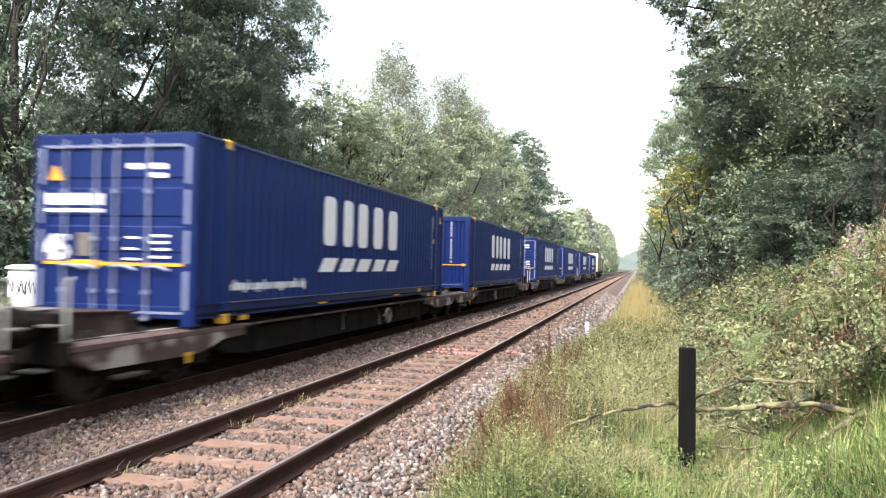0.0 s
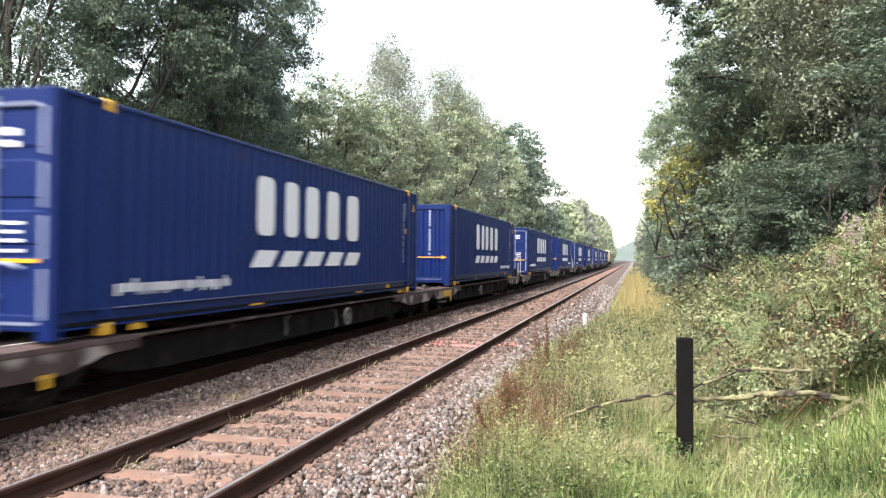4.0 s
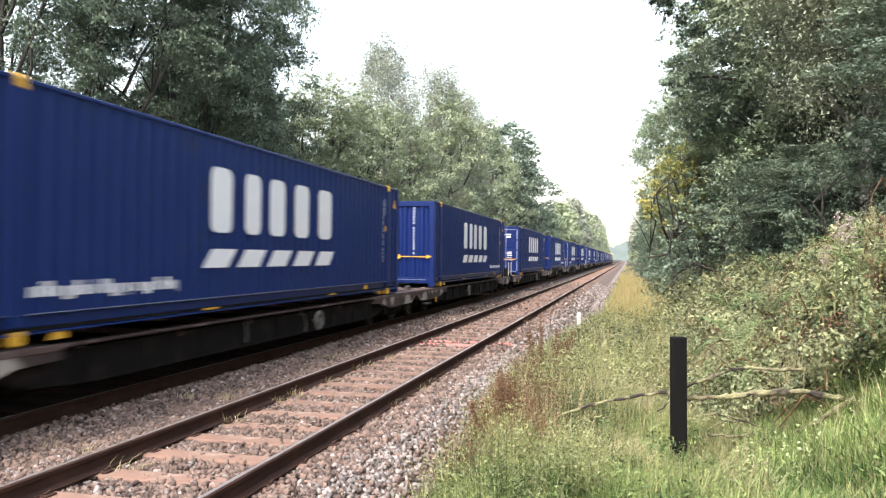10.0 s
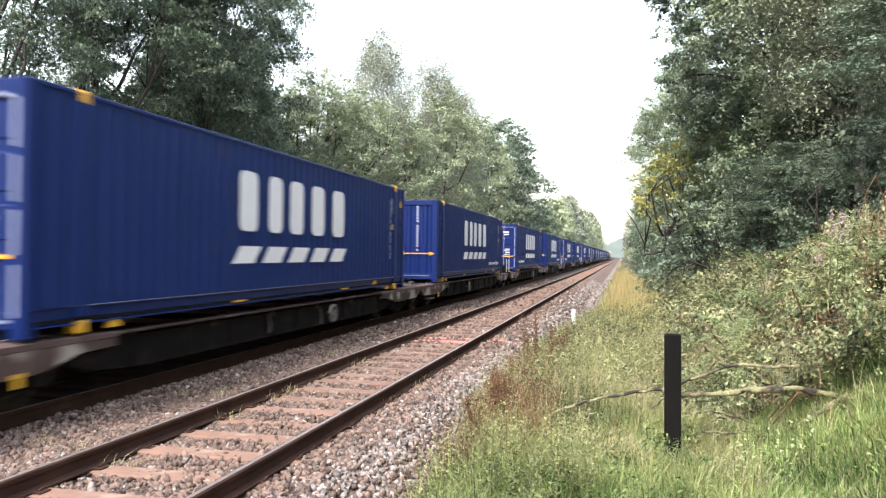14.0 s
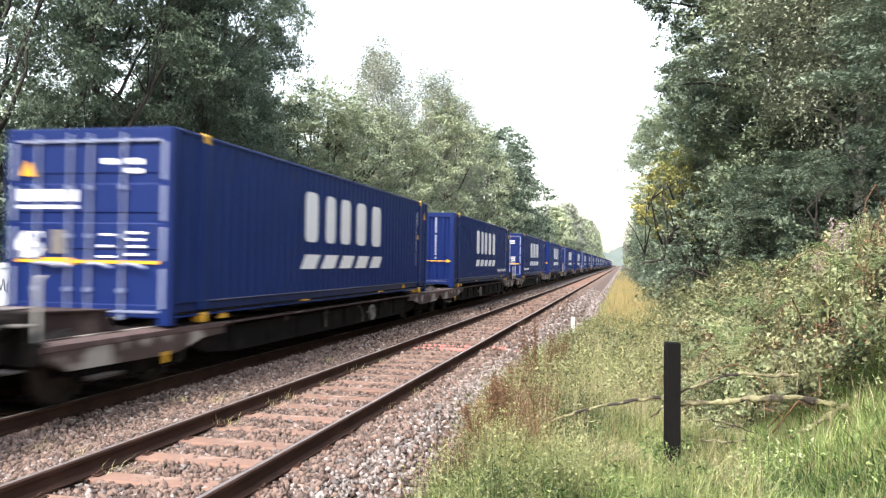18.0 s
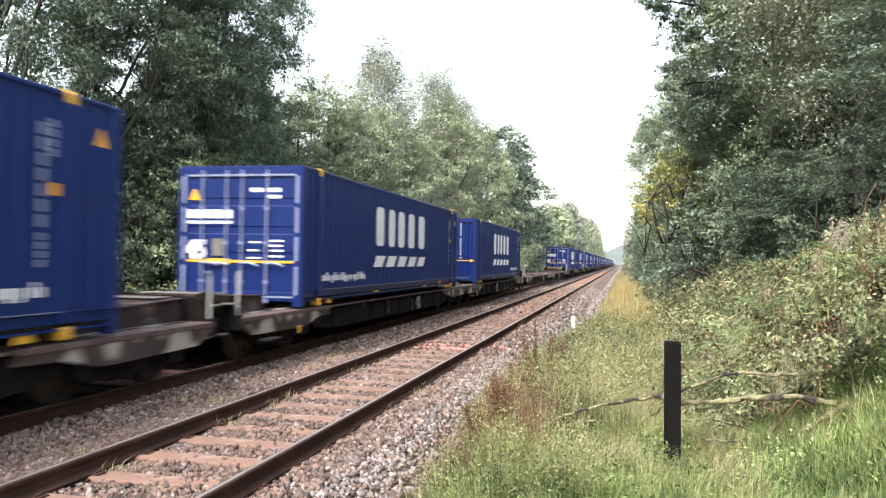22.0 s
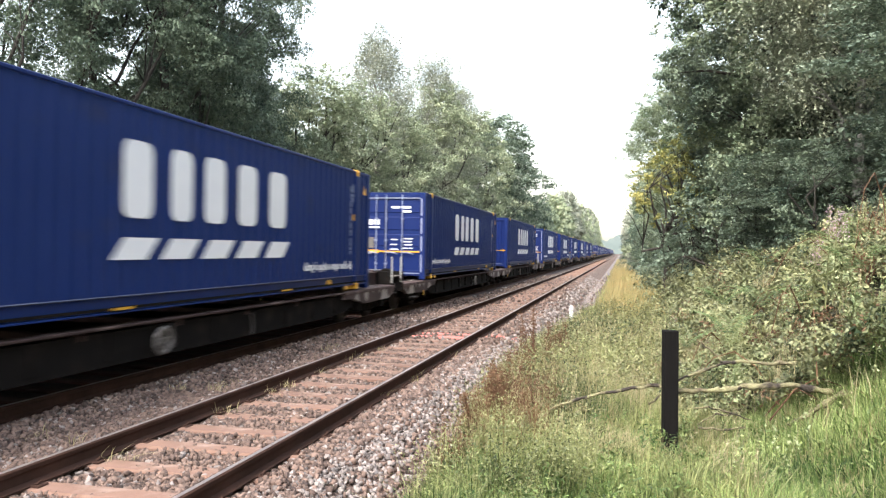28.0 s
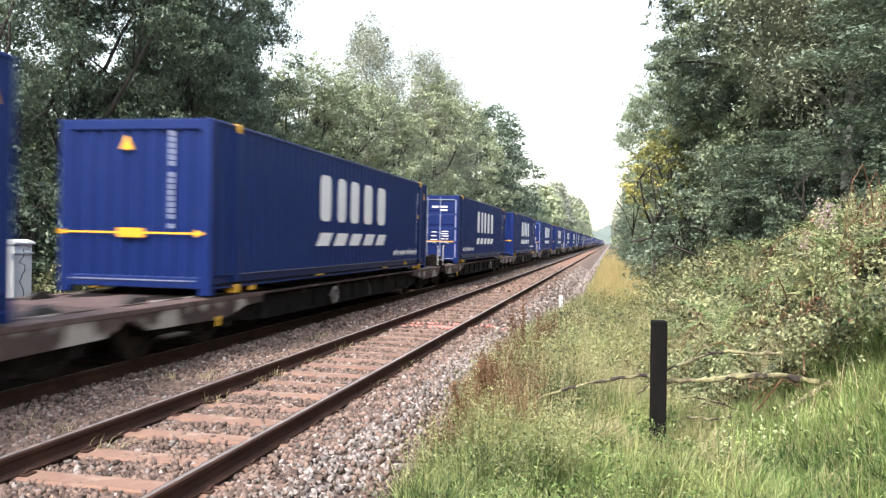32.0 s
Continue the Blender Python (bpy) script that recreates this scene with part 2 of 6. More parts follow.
def tube(bm, pts, radii, sides=8, cap=True):
    """A tapered tube through the points."""
    rings = []
    n = len(pts)
    for i, (p, r) in enumerate(zip(pts, radii)):
        p = Vector(p)
        d = (Vector(pts[min(i + 1, n - 1)]) - Vector(pts[max(i - 1, 0)])).normalized()
        u = d.cross(Vector((0.31, 0.87, 0.38))).normalized()
        v = d.cross(u)
        rings.append([bm.verts.new(p + (u * math.cos(a) + v * math.sin(a)) * r) for a in (2 * math.pi * k / sides for k in range(sides))])
    for a, b in zip(rings, rings[1:]):
        for k in range(sides):
            bm.faces.new((a[k], a[(k + 1) % sides], b[(k + 1) % sides], b[k]))
    if cap:
        bm.faces.new(list(reversed(rings[0])))
        bm.faces.new(rings[-1])
    return bm


def prism(bm, outline, axis, a, b):
    """Extrude a 2-D outline along x ('x': outline is y, z), y ('y': x, z) or z ('z': x, y) from a to b."""
    def at(p, t):
        return {"x": (t, p[0], p[1]), "y": (p[0], t, p[1]), "z": (p[0], p[1], t)}[axis]
    lo = [bm.verts.new(at(p, a)) for p in outline]
    hi = [bm.verts.new(at(p, b)) for p in outline]
    n = len(outline)
    fs = [bm.faces.new(lo), bm.faces.new(list(reversed(hi)))]
    fs += [bm.faces.new((lo[k], hi[k], hi[(k + 1) % n], lo[(k + 1) % n])) for k in range(n)]
    bmesh.ops.recalc_face_normals(bm, faces=fs)
    return bm


def mesh_of(name, bm, mat, smooth=False):
    me = bpy.data.meshes.new(name)
    bmesh.ops.recalc_face_normals(bm, faces=bm.faces[:])
    bm.to_mesh(me)
    bm.free()
    me.materials.append(mat)
    if smooth:
        me.polygons.foreach_set("use_smooth", [True] * len(me.polygons))
    return me


def part(name, bm, mat, parent, label="", at=None, smooth=False):
    """One mesh object under a thing or under a part."""
    ob = new(name, bm if isinstance(bm, bpy.types.Mesh) else mesh_of(name, bm, mat, smooth))
    ob.parent = parent
    if at is not None:
        ob.matrix_basis = at
    if label:
        ob["label"] = label
    return ob


def thing(name, label, category, at=None, group="", kind=""):
    ob = new(name)
    if at is not None:
        ob.matrix_basis = at
    return tagged(ob, label, category, group, kind)


def quads_mesh(name, verts, per, mat, normals=None):
    """A mesh from an (n, 3) array in which every `per` vertices make one face."""
    n = len(verts)
    me = bpy.data.meshes.new(name)
    me.vertices.add(n)
    me.vertices.foreach_set("co", np.ascontiguousarray(verts, dtype=np.float32).ravel())
    me.loops.add(n)
    me.loops.foreach_set("vertex_index", np.arange(n, dtype=np.int32))
    me.polygons.add(n // per)
    me.polygons.foreach_set("loop_start", np.arange(0, n, per, dtype=np.int32))
    me.polygons.foreach_set("loop_total", np.full(n // per, per, dtype=np.int32))
    me.materials.append(mat)
    me.update(calc_edges=True)
    if normals is not None:
        me.polygons.foreach_set("use_smooth", np.ones(n // per, dtype=bool))
        me.normals_split_custom_set_from_vertices(np.asarray(normals, dtype=np.float32))
    return me


def tri_mesh(name, verts, tris, mat):
    """A mesh from arrays of vertices and triangles."""
    me = bpy.data.meshes.new(name)
    me.vertices.add(len(verts))
    me.vertices.foreach_set("co", np.ascontiguousarray(verts, dtype=np.float32).ravel())
    t = np.ascontiguousarray(tris, dtype=np.int32)
    me.loops.add(t.size)
    me.loops.foreach_set("vertex_index", t.ravel())
    me.polygons.add(len(t))
    me.polygons.foreach_set("loop_start", np.arange(0, t.size, 3, dtype=np.int32))
    me.polygons.foreach_set("loop_total", np.full(len(t), 3, dtype=np.int32))
    me.materials.append(mat)
    me.update(calc_edges=True)
    return me


def turns(rng, n):
    """n random rotation matrices."""
    q = rng.normal(size=(n, 4))
    q /= np.linalg.norm(q, axis=1)[:, None]
    w, x, y, z = q.T
    return np.stack([1 - 2 * (y * y + z * z), 2 * (x * y - z * w), 2 * (x * z + y * w),
                     2 * (x * y + z * w), 1 - 2 * (x * x + z * z), 2 * (y * z - x * w),
                     2 * (x * z - y * w), 2 * (y * z + x * w), 1 - 2 * (x * x + y * y)], 1).reshape(n, 3, 3)


def smooth01(a, b, x):
    t = np.clip((np.asarray(x, float) - a) / (b - a), 0, 1)
    return t * t * (3 - 2 * t)
# ---------------------------------------------------------------- the plan
NEAR_X, FAR_X = -3.62, -6.92       # track centres; the rail heads are at z = 0
GAUGE = 1.505                      # between the middles of the rail heads
BED_L, BED_R = -9.1, -1.75         # edges of the ballast
BED_Z = -0.20


def wob(x, y, s=1.0):
    return 0.5 * np.sin(1.7 * s * x + 0.6 * np.sin(0.9 * s * y)) * np.sin(1.1 * s * y + 1.3) + 0.3 * np.sin(3.1 * s * x + 2.3 * s * y)


def ground_z(x, y):
    x, y = np.asarray(x, float), np.asarray(y, float)
    z = np.full(np.broadcast(x, y).shape, -0.62)
    verge = 0.03 + 0.05 * wob(x, y)
    z = z + (verge + 0.62) * smooth01(-2.2, -0.7, x)
    z = z - 0.2 * np.exp(-((x + 1.2) / 0.6) ** 2) * smooth01(11, 17, y)
    near = 1 - smooth01(18, 40, y) * 0.55
    z = z + near * (1.0 * smooth01(0.9, 2.9, x) + 0.5 * smooth01(3, 8, x)) * smooth01(-2, 3, y + 0 * x)
    z = z + (0.5 + 0.05 * wob(x, y, 0.8)) * smooth01(-8.6, -10.2, x) + 0.5 * smooth01(-12, -22, x)
    return z


def bed_z(x, y):
    x, y = np.asarray(x, float), np.asarray(y, float)
    z = BED_Z + 0.012 * wob(x, y, 3.0) + 0 * x
    out = np.minimum(np.abs(x - NEAR_X), np.abs(x - FAR_X))
    z = z + 0.055 * smooth01(0.80, 1.05, out)
    z = z - 0.06 * np.exp(-((x - (NEAR_X + FAR_X) / 2) / 0.35) ** 2)
    z = z - 0.34 * smooth01(BED_R - 0.55, BED_R + 0.45, x) - 0.34 * smooth01(BED_L + 0.55, BED_L - 0.45, x)
    return z


def sheet(name, xs, ys, zf, mat):
    gx, gy = np.meshgrid(xs, ys)
    v = np.stack([gx, gy, zf(gx, gy)], -1).reshape(-1, 3)
    nx, ny = len(xs), len(ys)
    i = (np.arange(ny - 1)[:, None] * nx + np.arange(nx - 1)[None, :]).ravel()
    t = np.concatenate([np.stack([i, i + 1, i + nx + 1], 1), np.stack([i, i + nx + 1, i + nx], 1)])
    me = tri_mesh(name, v, t, mat)
    me.polygons.foreach_set("use_smooth", [True] * len(me.polygons))
    return new(name, me)


def spaced(*spans):
    out = []
    for a, b, n in spans:
        out += list(np.linspace(a, b, n, endpoint=False))
    return np.array(out + [spans[-1][1]])


ground = sheet("ground", spaced((-900, -60, 12), (-60, -14, 24), (-14, 10, 96), (10, 60, 26), (60, 900, 12)),
               spaced((-300, -20, 12), (-20, 40, 110), (40, 160, 60), (160, 1500, 30)), ground_z, M["soil"])
tagged(ground, "earth verge with thatch and grass beside the railway", "ground", kind="structure")

bed = sheet("ballast_bed", spaced((-5.42, BED_R + 0.5, 36)), spaced((-30, 40, 230), (40, 200, 160), (200, 900, 60)), bed_z, M["bed"])
tagged(bed, "brown stone ballast bed under the near track", "ballast", kind="structure")
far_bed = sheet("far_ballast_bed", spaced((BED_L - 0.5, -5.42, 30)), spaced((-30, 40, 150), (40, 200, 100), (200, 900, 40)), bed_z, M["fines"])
tagged(far_bed, "fine ballast under the far track, darkened to stand for shade", "ballast", kind="structure")


def edge_x(y):
    """Where the ballast and the cess gravel give way to the verge."""
    return -1.37 - 0.37 * smooth01(6.5, 9.5, y) + 0.10 * smooth01(14, 19, y) + 0.92 * smooth01(19.5, 25, y) + 0.1 * smooth01(40, 90, y) + 0.08 * np.sin(1.9 * y) + 0.05 * np.sin(4.7 * y + 1)


cess_u = np.linspace(0, 1, 8)
cess_y = spaced((6, 40, 120), (40, 160, 100), (160, 600, 30))
gu, gy = np.meshgrid(cess_u, cess_y)
gx = edge_x(gy) + 0.25 - gu * (edge_x(gy) + 0.25 + 2.0)
i = (np.arange(len(cess_y) - 1)[:, None] * 8 + np.arange(7)[None, :]).ravel()
cess = new("cess", tri_mesh("cess", np.stack([gx, gy, ground_z(gx, gy) + 0.02], -1).reshape(-1, 3), np.concatenate([np.stack([i, i + 8, i + 9], 1), np.stack([i, i + 9, i + 1], 1)]), M["cess"]))
tagged(cess, "grey gravel cess path beside the near track", "gravel path", kind="structure")


# ---------------------------------------------------------------- tracks
def rail_mesh(y0, y1):
    bm = bmesh.new()
    half = [(0.07, -0.159), (0.07, -0.148), (0.012, -0.128), (0.010, -0.05), (0.034, -0.038), (0.036, -0.008), (0.028, 0.0)]
    outline = half + [(-x, z) for x, z in reversed(half)]
    prism(bm, outline, "y", y0, y1)
    return mesh_of("rail", bm, M["rail_side"])


RAIL_NEAR, RAIL_FAR = rail_mesh(-30, 120), rail_mesh(120, 900)


def band_mesh(y0, y1):
    bm = bmesh.new()
    box(bm, -0.018, 0.018, y0, y1, 0.0005, 0.003)
    return mesh_of("running_band", bm, M["rail_head"])


BAND = band_mesh(-30, 900)


def sleeper_mesh():
    bm = bmesh.new()
    box(bm, -1.3, 1.3, -0.125, 0.125, -0.33, -0.163, bev=0.018)
    return mesh_of("sleeper", bm, M["sleeper"])


SLEEPER = sleeper_mesh()
SLEEPER_SHADED = SLEEPER.copy()
SLEEPER_SHADED.materials[0] = M["shaded_timber"]
SLEEPER_PINK = SLEEPER.copy()
SLEEPER_PINK.materials[0] = M["pinkpaint"]
bm = bmesh.new()
box(bm, -0.14, 0.14, -0.06, 0.06, -0.162, -0.146, bev=0.006)
tube(bm, [(-0.095, -0.03, -0.15), (-0.095, 0.03, -0.13)], [0.016, 0.014], 6)
tube(bm, [(0.095, -0.03, -0.15), (0.095, 0.03, -0.13)], [0.016, 0.014], 6)
CLIP = mesh_of("rail_chair", bm, M["rail_side"])


def track(x, count, chairs, label):
    tr = thing("railway_track", label, "railway track", pose(x, 0, 0), kind="structure")
    for s in (-1, 1):
        for me in (RAIL_NEAR, RAIL_FAR):
            part("rail", me, None, tr, at=pose(s * GAUGE / 2, 0, 0))
        part("running_band", BAND, None, tr, "polished running surface of the rail", at=pose(s * GAUGE / 2, 0, 0))
    rnd = random.Random(int(-x * 100))
    for i in range(count):
        y = -6.0 + 0.70 * i
        painted = x == NEAR_X and i in (32, 33)
        part("sleeper", SLEEPER_PINK if painted else SLEEPER if x == NEAR_X else SLEEPER_SHADED, None, tr, "sleeper daubed with pink marking paint" if painted else "", at=pose(rnd.uniform(-0.02, 0.02), y + rnd.uniform(-0.02, 0.02), rnd.uniform(-0.012, 0.012), 0, 0, rnd.uniform(-0.8, 0.8)))
        if i < chairs:
            for s in (-1, 1):
                part("rail_chair", CLIP, None, tr, at=pose(s * GAUGE / 2, y, 0))
    return tr


track(NEAR_X, 290, 70, "rust-brown railway track on stained sleepers in brown ballast")
track(FAR_X, 150, 30, "rust-brown railway track beneath the passing freight train")
# ---------------------------------------------------------------- the train
CL, CW, CH = 13.716, 2.50, 2.60     # a 45-foot container
DECK = 0.78                         # its floor above the rails
S1, S2 = 17.57, 19.07                 # container spacing inside a twin wagon, and from twin to twin


def corrugated(bm, along, length, z0, z1, depth, pitch, flat, face):
    """A trapezoid-corrugated sheet. along 'y': in the plane x = face; 'x': in the plane y = face, set back by depth."""
    prof = []
    n = max(1, int(round(length / pitch)))
    p = length / n
    s = -1 if face > 0 else 1
    for i in range(n):
        a = i * p
        prof += [(a, 0), (a + p * flat, 0), (a + p * 0.5, 1), (a + p * (0.5 + flat), 1)]
    prof.append((length, 0))
    lo, hi = [], []
    for a, d in prof:
        if along == "y":
            q = (face + s * depth * d, a)
        else:
            q = (a, face + depth * d)
        lo.append(bm.verts.new((q[0], q[1], z0)))
        hi.append(bm.verts.new((q[0], q[1], z1)))
    for i in range(len(lo) - 1):
        bm.faces.new((lo[i], lo[i + 1], hi[i + 1], hi[i]))


def side_wall(sign):
    bm = bmesh.new()
    corrugated(bm, "y", CL - 0.30, 0.30, CH - 0.05, 0.045, 0.28, 0.34, sign * (CW / 2 - 0.012))
    bmesh.ops.translate(bm, verts=bm.verts[:], vec=(0, 0.15, 0))
    return mesh_of("side_panel", bm, M["navy"])


def slab(x0, x1, y0, y1, z0, z1, bev=0.0):
    return box(bmesh.new(), x0, x1, y0, y1, z0, z1, bev)


HX = CW / 2
MESH = {}
MESH["wall_r"], MESH["wall_l"] = side_wall(1), side_wall(-1)
bm = bmesh.new()
corrugated(bm, "y", CL - 0.2, -HX + 0.06, HX - 0.06, 0.02, 0.42, 0.3, 0.0001)
bmesh.ops.rotate(bm, verts=bm.verts[:], cent=(0, 0, 0), matrix=Matrix.Rotation(radians(90), 3, "Y"))
bmesh.ops.translate(bm, verts=bm.verts[:], vec=(0, 0.1, CH - 0.02))
MESH["roof"] = mesh_of("roof_panel", bm, M["navy"])
MESH["top_rail"] = mesh_of("top_rail", slab(-0.04, 0.04, 0.12, CL - 0.12, CH - 0.055, CH - 0.005, 0.01), M["navy"])
bm = bmesh.new()
prism(bm, [(-0.04, 0.10), (0.045, 0.10), (0.045, 0.11), (0.01, 0.125), (0.01, 0.28), (0.05, 0.292), (0.05, 0.302), (-0.04, 0.302)], "y", 0.12, CL - 0.12)
MESH["bottom_rail"] = mesh_of("bottom_rail", bm, M["navy"])
bm = bmesh.new()
box(bm, 0.0, 0.006, 0.75, CL - 0.75, 0.296, 0.305)
MESH["rail_edge"] = mesh_of("worn_edge", bm, M["grey_steel"])
MESH["post"] = mesh_of("corner_post", slab(-0.09, 0.09, 0, 0.16, 0.0, CH - 0.01, 0.014), M["navy"])
MESH["post_blue"] = mesh_of("corner_post", slab(-0.09, 0.09, 0, 0.16, 0.0, CH - 0.01, 0.014), M["blue"])
MESH["mid_post"] = mesh_of("mid_post", slab(-0.05, 0.012, -0.09, 0.09, 0.18, CH - 0.12, 0.012), M["navy"])
bm = bmesh.new()
box(bm, -0.085, 0.085, -0.065, 0.065, 0.0, 0.14, 0.012)
MESH["casting"] = mesh_of("corner_casting", bm, M["yellow"])
bm = bmesh.new()
box(bm, -HX + 0.02, HX - 0.02, 0.05, CL - 0.05, 0.14, 0.17)
MESH["floor"] = mesh_of("container_floor", bm, M["frame"])
# yellow fork-pocket plate, half-moon plate, small marks
MESH["pocket"] = mesh_of("fork_pocket_mark", slab(0, 0.02, -0.18, 0.18, 0.0, 0.028), M["yellow"])
bm = bmesh.new()
prism(bm, [(0.125 * math.cos(a), 0.10 * math.sin(a)) for a in np.linspace(0, math.pi, 9)], "x", 0, 0.02)
MESH["moon"] = mesh_of("lifting_mark", bm, M["yellow"])
bm = bmesh.new()
prism(bm, [(-0.10, 0), (0.10, 0), (0.014, 0.20), (-0.014, 0.20)], "x", 0, 0.006)
MESH["warn_side"] = mesh_of("warning_sticker", bm, M["orange"])
bm = bmesh.new()
prism(bm, [(-0.11, 0), (0.11, 0), (0.018, 0.20), (-0.018, 0.20)], "y", -0.006, 0)
MESH["warn_end"] = mesh_of("warning_triangle", bm, M["orange"])

MESH["hazard"] = mesh_of("hazard_sticker", slab(0, 0.004, 0, 0.12, 0, 0.13), M["orange"])

# five plain emblem shapes and the five slanted bars beneath them
EMBLEM = []
for a, b, fill in ((4.25, 5.25, 0.60), (5.34, 6.12, 0.66), (6.16, 7.06, 0.64), (7.12, 8.12, 0.62), (8.18, 9.28, 0.60)):
    w = (b - a) * fill
    c = (a + b) / 2
    r = 0.14
    pts = []
    for cy, cz, a0 in ((c + w / 2 - r, 2.14, -90), (c + w / 2 - r, 2.79, 0), (c - w / 2 + r, 2.79, 90), (c - w / 2 + r, 2.14, 180)):
        pts += [(cy + r * math.cos(radians(a0 + k * 30)), cz - DECK + r * math.sin(radians(a0 + k * 30))) for k in range(4)]
    EMBLEM.append(mesh_of("emblem_shape", prism(bmesh.new(), pts, "x", 0, 0.004), M["white_paint"]))
bm = bmesh.new()
prism(bm, [(0, 1.50 - DECK), (0.70, 1.50 - DECK), (0.96, 1.765 - DECK), (0.26, 1.765 - DECK)], "x", 0, 0.004)
MESH["bar"] = mesh_of("slanted_bar", bm, M["white_paint"])


def text_mesh(name, words, size, mat, width=None):
    """Words in the built-in font, lying in the x-y plane, as a mesh scaled to a width."""
    cu = bpy.data.curves.new(name, "FONT")
    cu.body, cu.size, cu.extrude, cu.resolution_u, cu.offset = words, size, 0.0, 2, 0.022
    ob = bpy.data.objects.new(name, cu)
    scene.collection.objects.link(ob)
    me = bpy.data.meshes.new_from_object(ob.evaluated_get(bpy.context.evaluated_depsgraph_get()))
    bpy.data.objects.remove(ob)
    n = len(me.vertices)
    co = np.empty(n * 3, dtype=np.float32)
    me.vertices.foreach_get("co", co)
    co = co.reshape(-1, 3)
    co[:, 0] -= co[:, 0].min()
    if width:
        co[:, 0] *= width / co[:, 0].max()
    me.vertices.foreach_set("co", co.ravel())
    me.name = name
    me.materials.clear()
    me.materials.append(mat)
    return me


# slogans that cannot be read: a row of plain bars, a letter wide each, with gaps between the words
for k in range(4):
    rs = random.Random(40 + k)
    bm = bmesh.new()
    y, left = 0.0, rs.randint(5, 8)
    while y < 2.60:
        w = rs.choice((0.022, 0.045, 0.05, 0.055, 0.075))
        z0, z1 = rs.choice(((0, 0.10), (0, 0.10), (0, 0.11), (0, 0.155), (-0.04, 0.10)))
        box(bm, 0, 0.004, y, y + w, z0 - 0.02, z1 - 0.02)
        y += w + 0.032
        left -= 1
        if not left:
            y, left = y + 0.05, rs.randint(3, 8)
    MESH["slogan%d" % k] = mesh_of("slogan_bar", bm, M["white_paint"])
MESH["size45"] = text_mesh("length_number", "45", 0.46, M["white_paint"], 0.44)

# identification rows on the side and the end: unreadable, so plain bars
bm = bmesh.new()
for k in range(7):
    box(bm, 0, 0.004, 0, 0.085, 1.02 + k * 0.155, 1.02 + k * 0.155 + 0.125)
for k in range(4):
    box(bm, 0, 0.004, 0, 0.085, 0.62 + k * 0.09, 0.62 + k * 0.09 + 0.07)
    box(bm, 0, 0.004, 0.14, 0.225, 1.75 + k * 0.1, 1.75 + k * 0.1 + 0.08)
MESH["id_side"] = mesh_of("code_block", bm, M["grey_steel"])
bm = bmesh.new()
for z0, n in ((1.90, 6), (1.12, 8), (0.98, 1)):
    for k in range(n):
        box(bm, 0, 0.075, -0.004, 0, z0 + k * 0.088, z0 + k * 0.088 + 0.07)
MESH["id_end"] = mesh_of("code_block", bm, M["grey_steel"])

# end wall with arrow
bm = bmesh.new()
corrugated(bm, "x", CW - 0.36, 0.26, CH - 0.16, 0.045, 0.265, 0.28, 0.03)
bmesh.ops.translate(bm, verts=bm.verts[:], vec=(-HX + 0.18, 0, 0))
MESH["end_wall"] = mesh_of("end_panel", bm, M["blue"])
MESH["end_header"] = mesh_of("header", slab(-HX + 0.17, HX - 0.17, 0.01, 0.16, CH - 0.17, CH - 0.01, 0.012), M["blue"])
MESH["end_sill"] = mesh_of("end_sill", slab(-HX + 0.17, HX - 0.17, 0.01, 0.16, 0.10, 0.27, 0.012), M["blue"])
bm = bmesh.new()
box(bm, -1.18, 1.02, -0.012, -0.006, 0.895, 0.925)
prism(bm, [(1.0, 0.85), (1.17, 0.91), (1.0, 0.97)], "y", -0.012, -0.006)
box(bm, -0.26, 0.18, -0.014, -0.006, 0.84, 0.98)
box(bm, -1.24, -1.14, -0.012, -0.006, 0.875, 0.945)
MESH["arrow"] = mesh_of("height_arrow", bm, M["orange"])
MESH["low_line"] = mesh_of("sill_edge", slab(-1.05, 1.0, -0.004, 0.01, 0.205, 0.22), M["grey_steel"])

# door end
def door_mesh(x0, x1):
    bm = bmesh.new()
    prof = [(0.075, 0.16), (0.075, CH - 0.16), (0.045, CH - 0.16)]
    for z1, z0 in ((2.36, 1.98), (1.86, 1.46), (1.34, 0.98), (0.86, 0.24)):
        prof += [(0.045, z1), (0.029, z1 - 0.02), (0.029, z0 + 0.02), (0.045, z0)]
    prism(bm, prof + [(0.045, 0.16)], "x", x0, x1)
    return mesh_of("door", bm, M["blue"])


MESH["door_l"], MESH["door_r"] = door_mesh(-HX + 0.16, -0.012), door_mesh(0.012, HX - 0.16)
bm = bmesh.new()
tube(bm, [(0, 0, 0.06), (0, 0, CH - 0.08)], [0.018, 0.018], 8)
for z in (0.10, 0.45, 1.16, 1.80, CH - 0.18):
    box(bm, -0.036, 0.036, -0.03, 0.05, z - 0.028, z + 0.028)
MESH["rod"] = mesh_of("locking_bar", bm, M["grey_steel"])
bm = bmesh.new()
tube(bm, [(-0.02, -0.03, 0.78), (0.16, -0.05, 0.80), (0.30, -0.05, 0.77), (0.36, -0.03, 0.74)], [0.018, 0.02, 0.022, 0.018], 6)
MESH["handle"] = mesh_of("door_handle", bm, M["grey_steel"])
STRIPS = [mesh_of("hinge_strip", slab(-0.027, 0.027, 0.0, 0.05, z0, z1, 0.006), M["grey_steel"]) for z0, z1 in ((0.22, 0.74), (0.84, 1.28), (1.36, 1.82), (1.90, 2.40))]
bm = bmesh.new()
box(bm, -HX + 0.16, HX - 0.16, -0.006, 0.03, CH - 0.195, CH - 0.165)
MESH["top_strip"] = mesh_of("header_strip", bm, M["grey_steel"])
bm = bmesh.new()
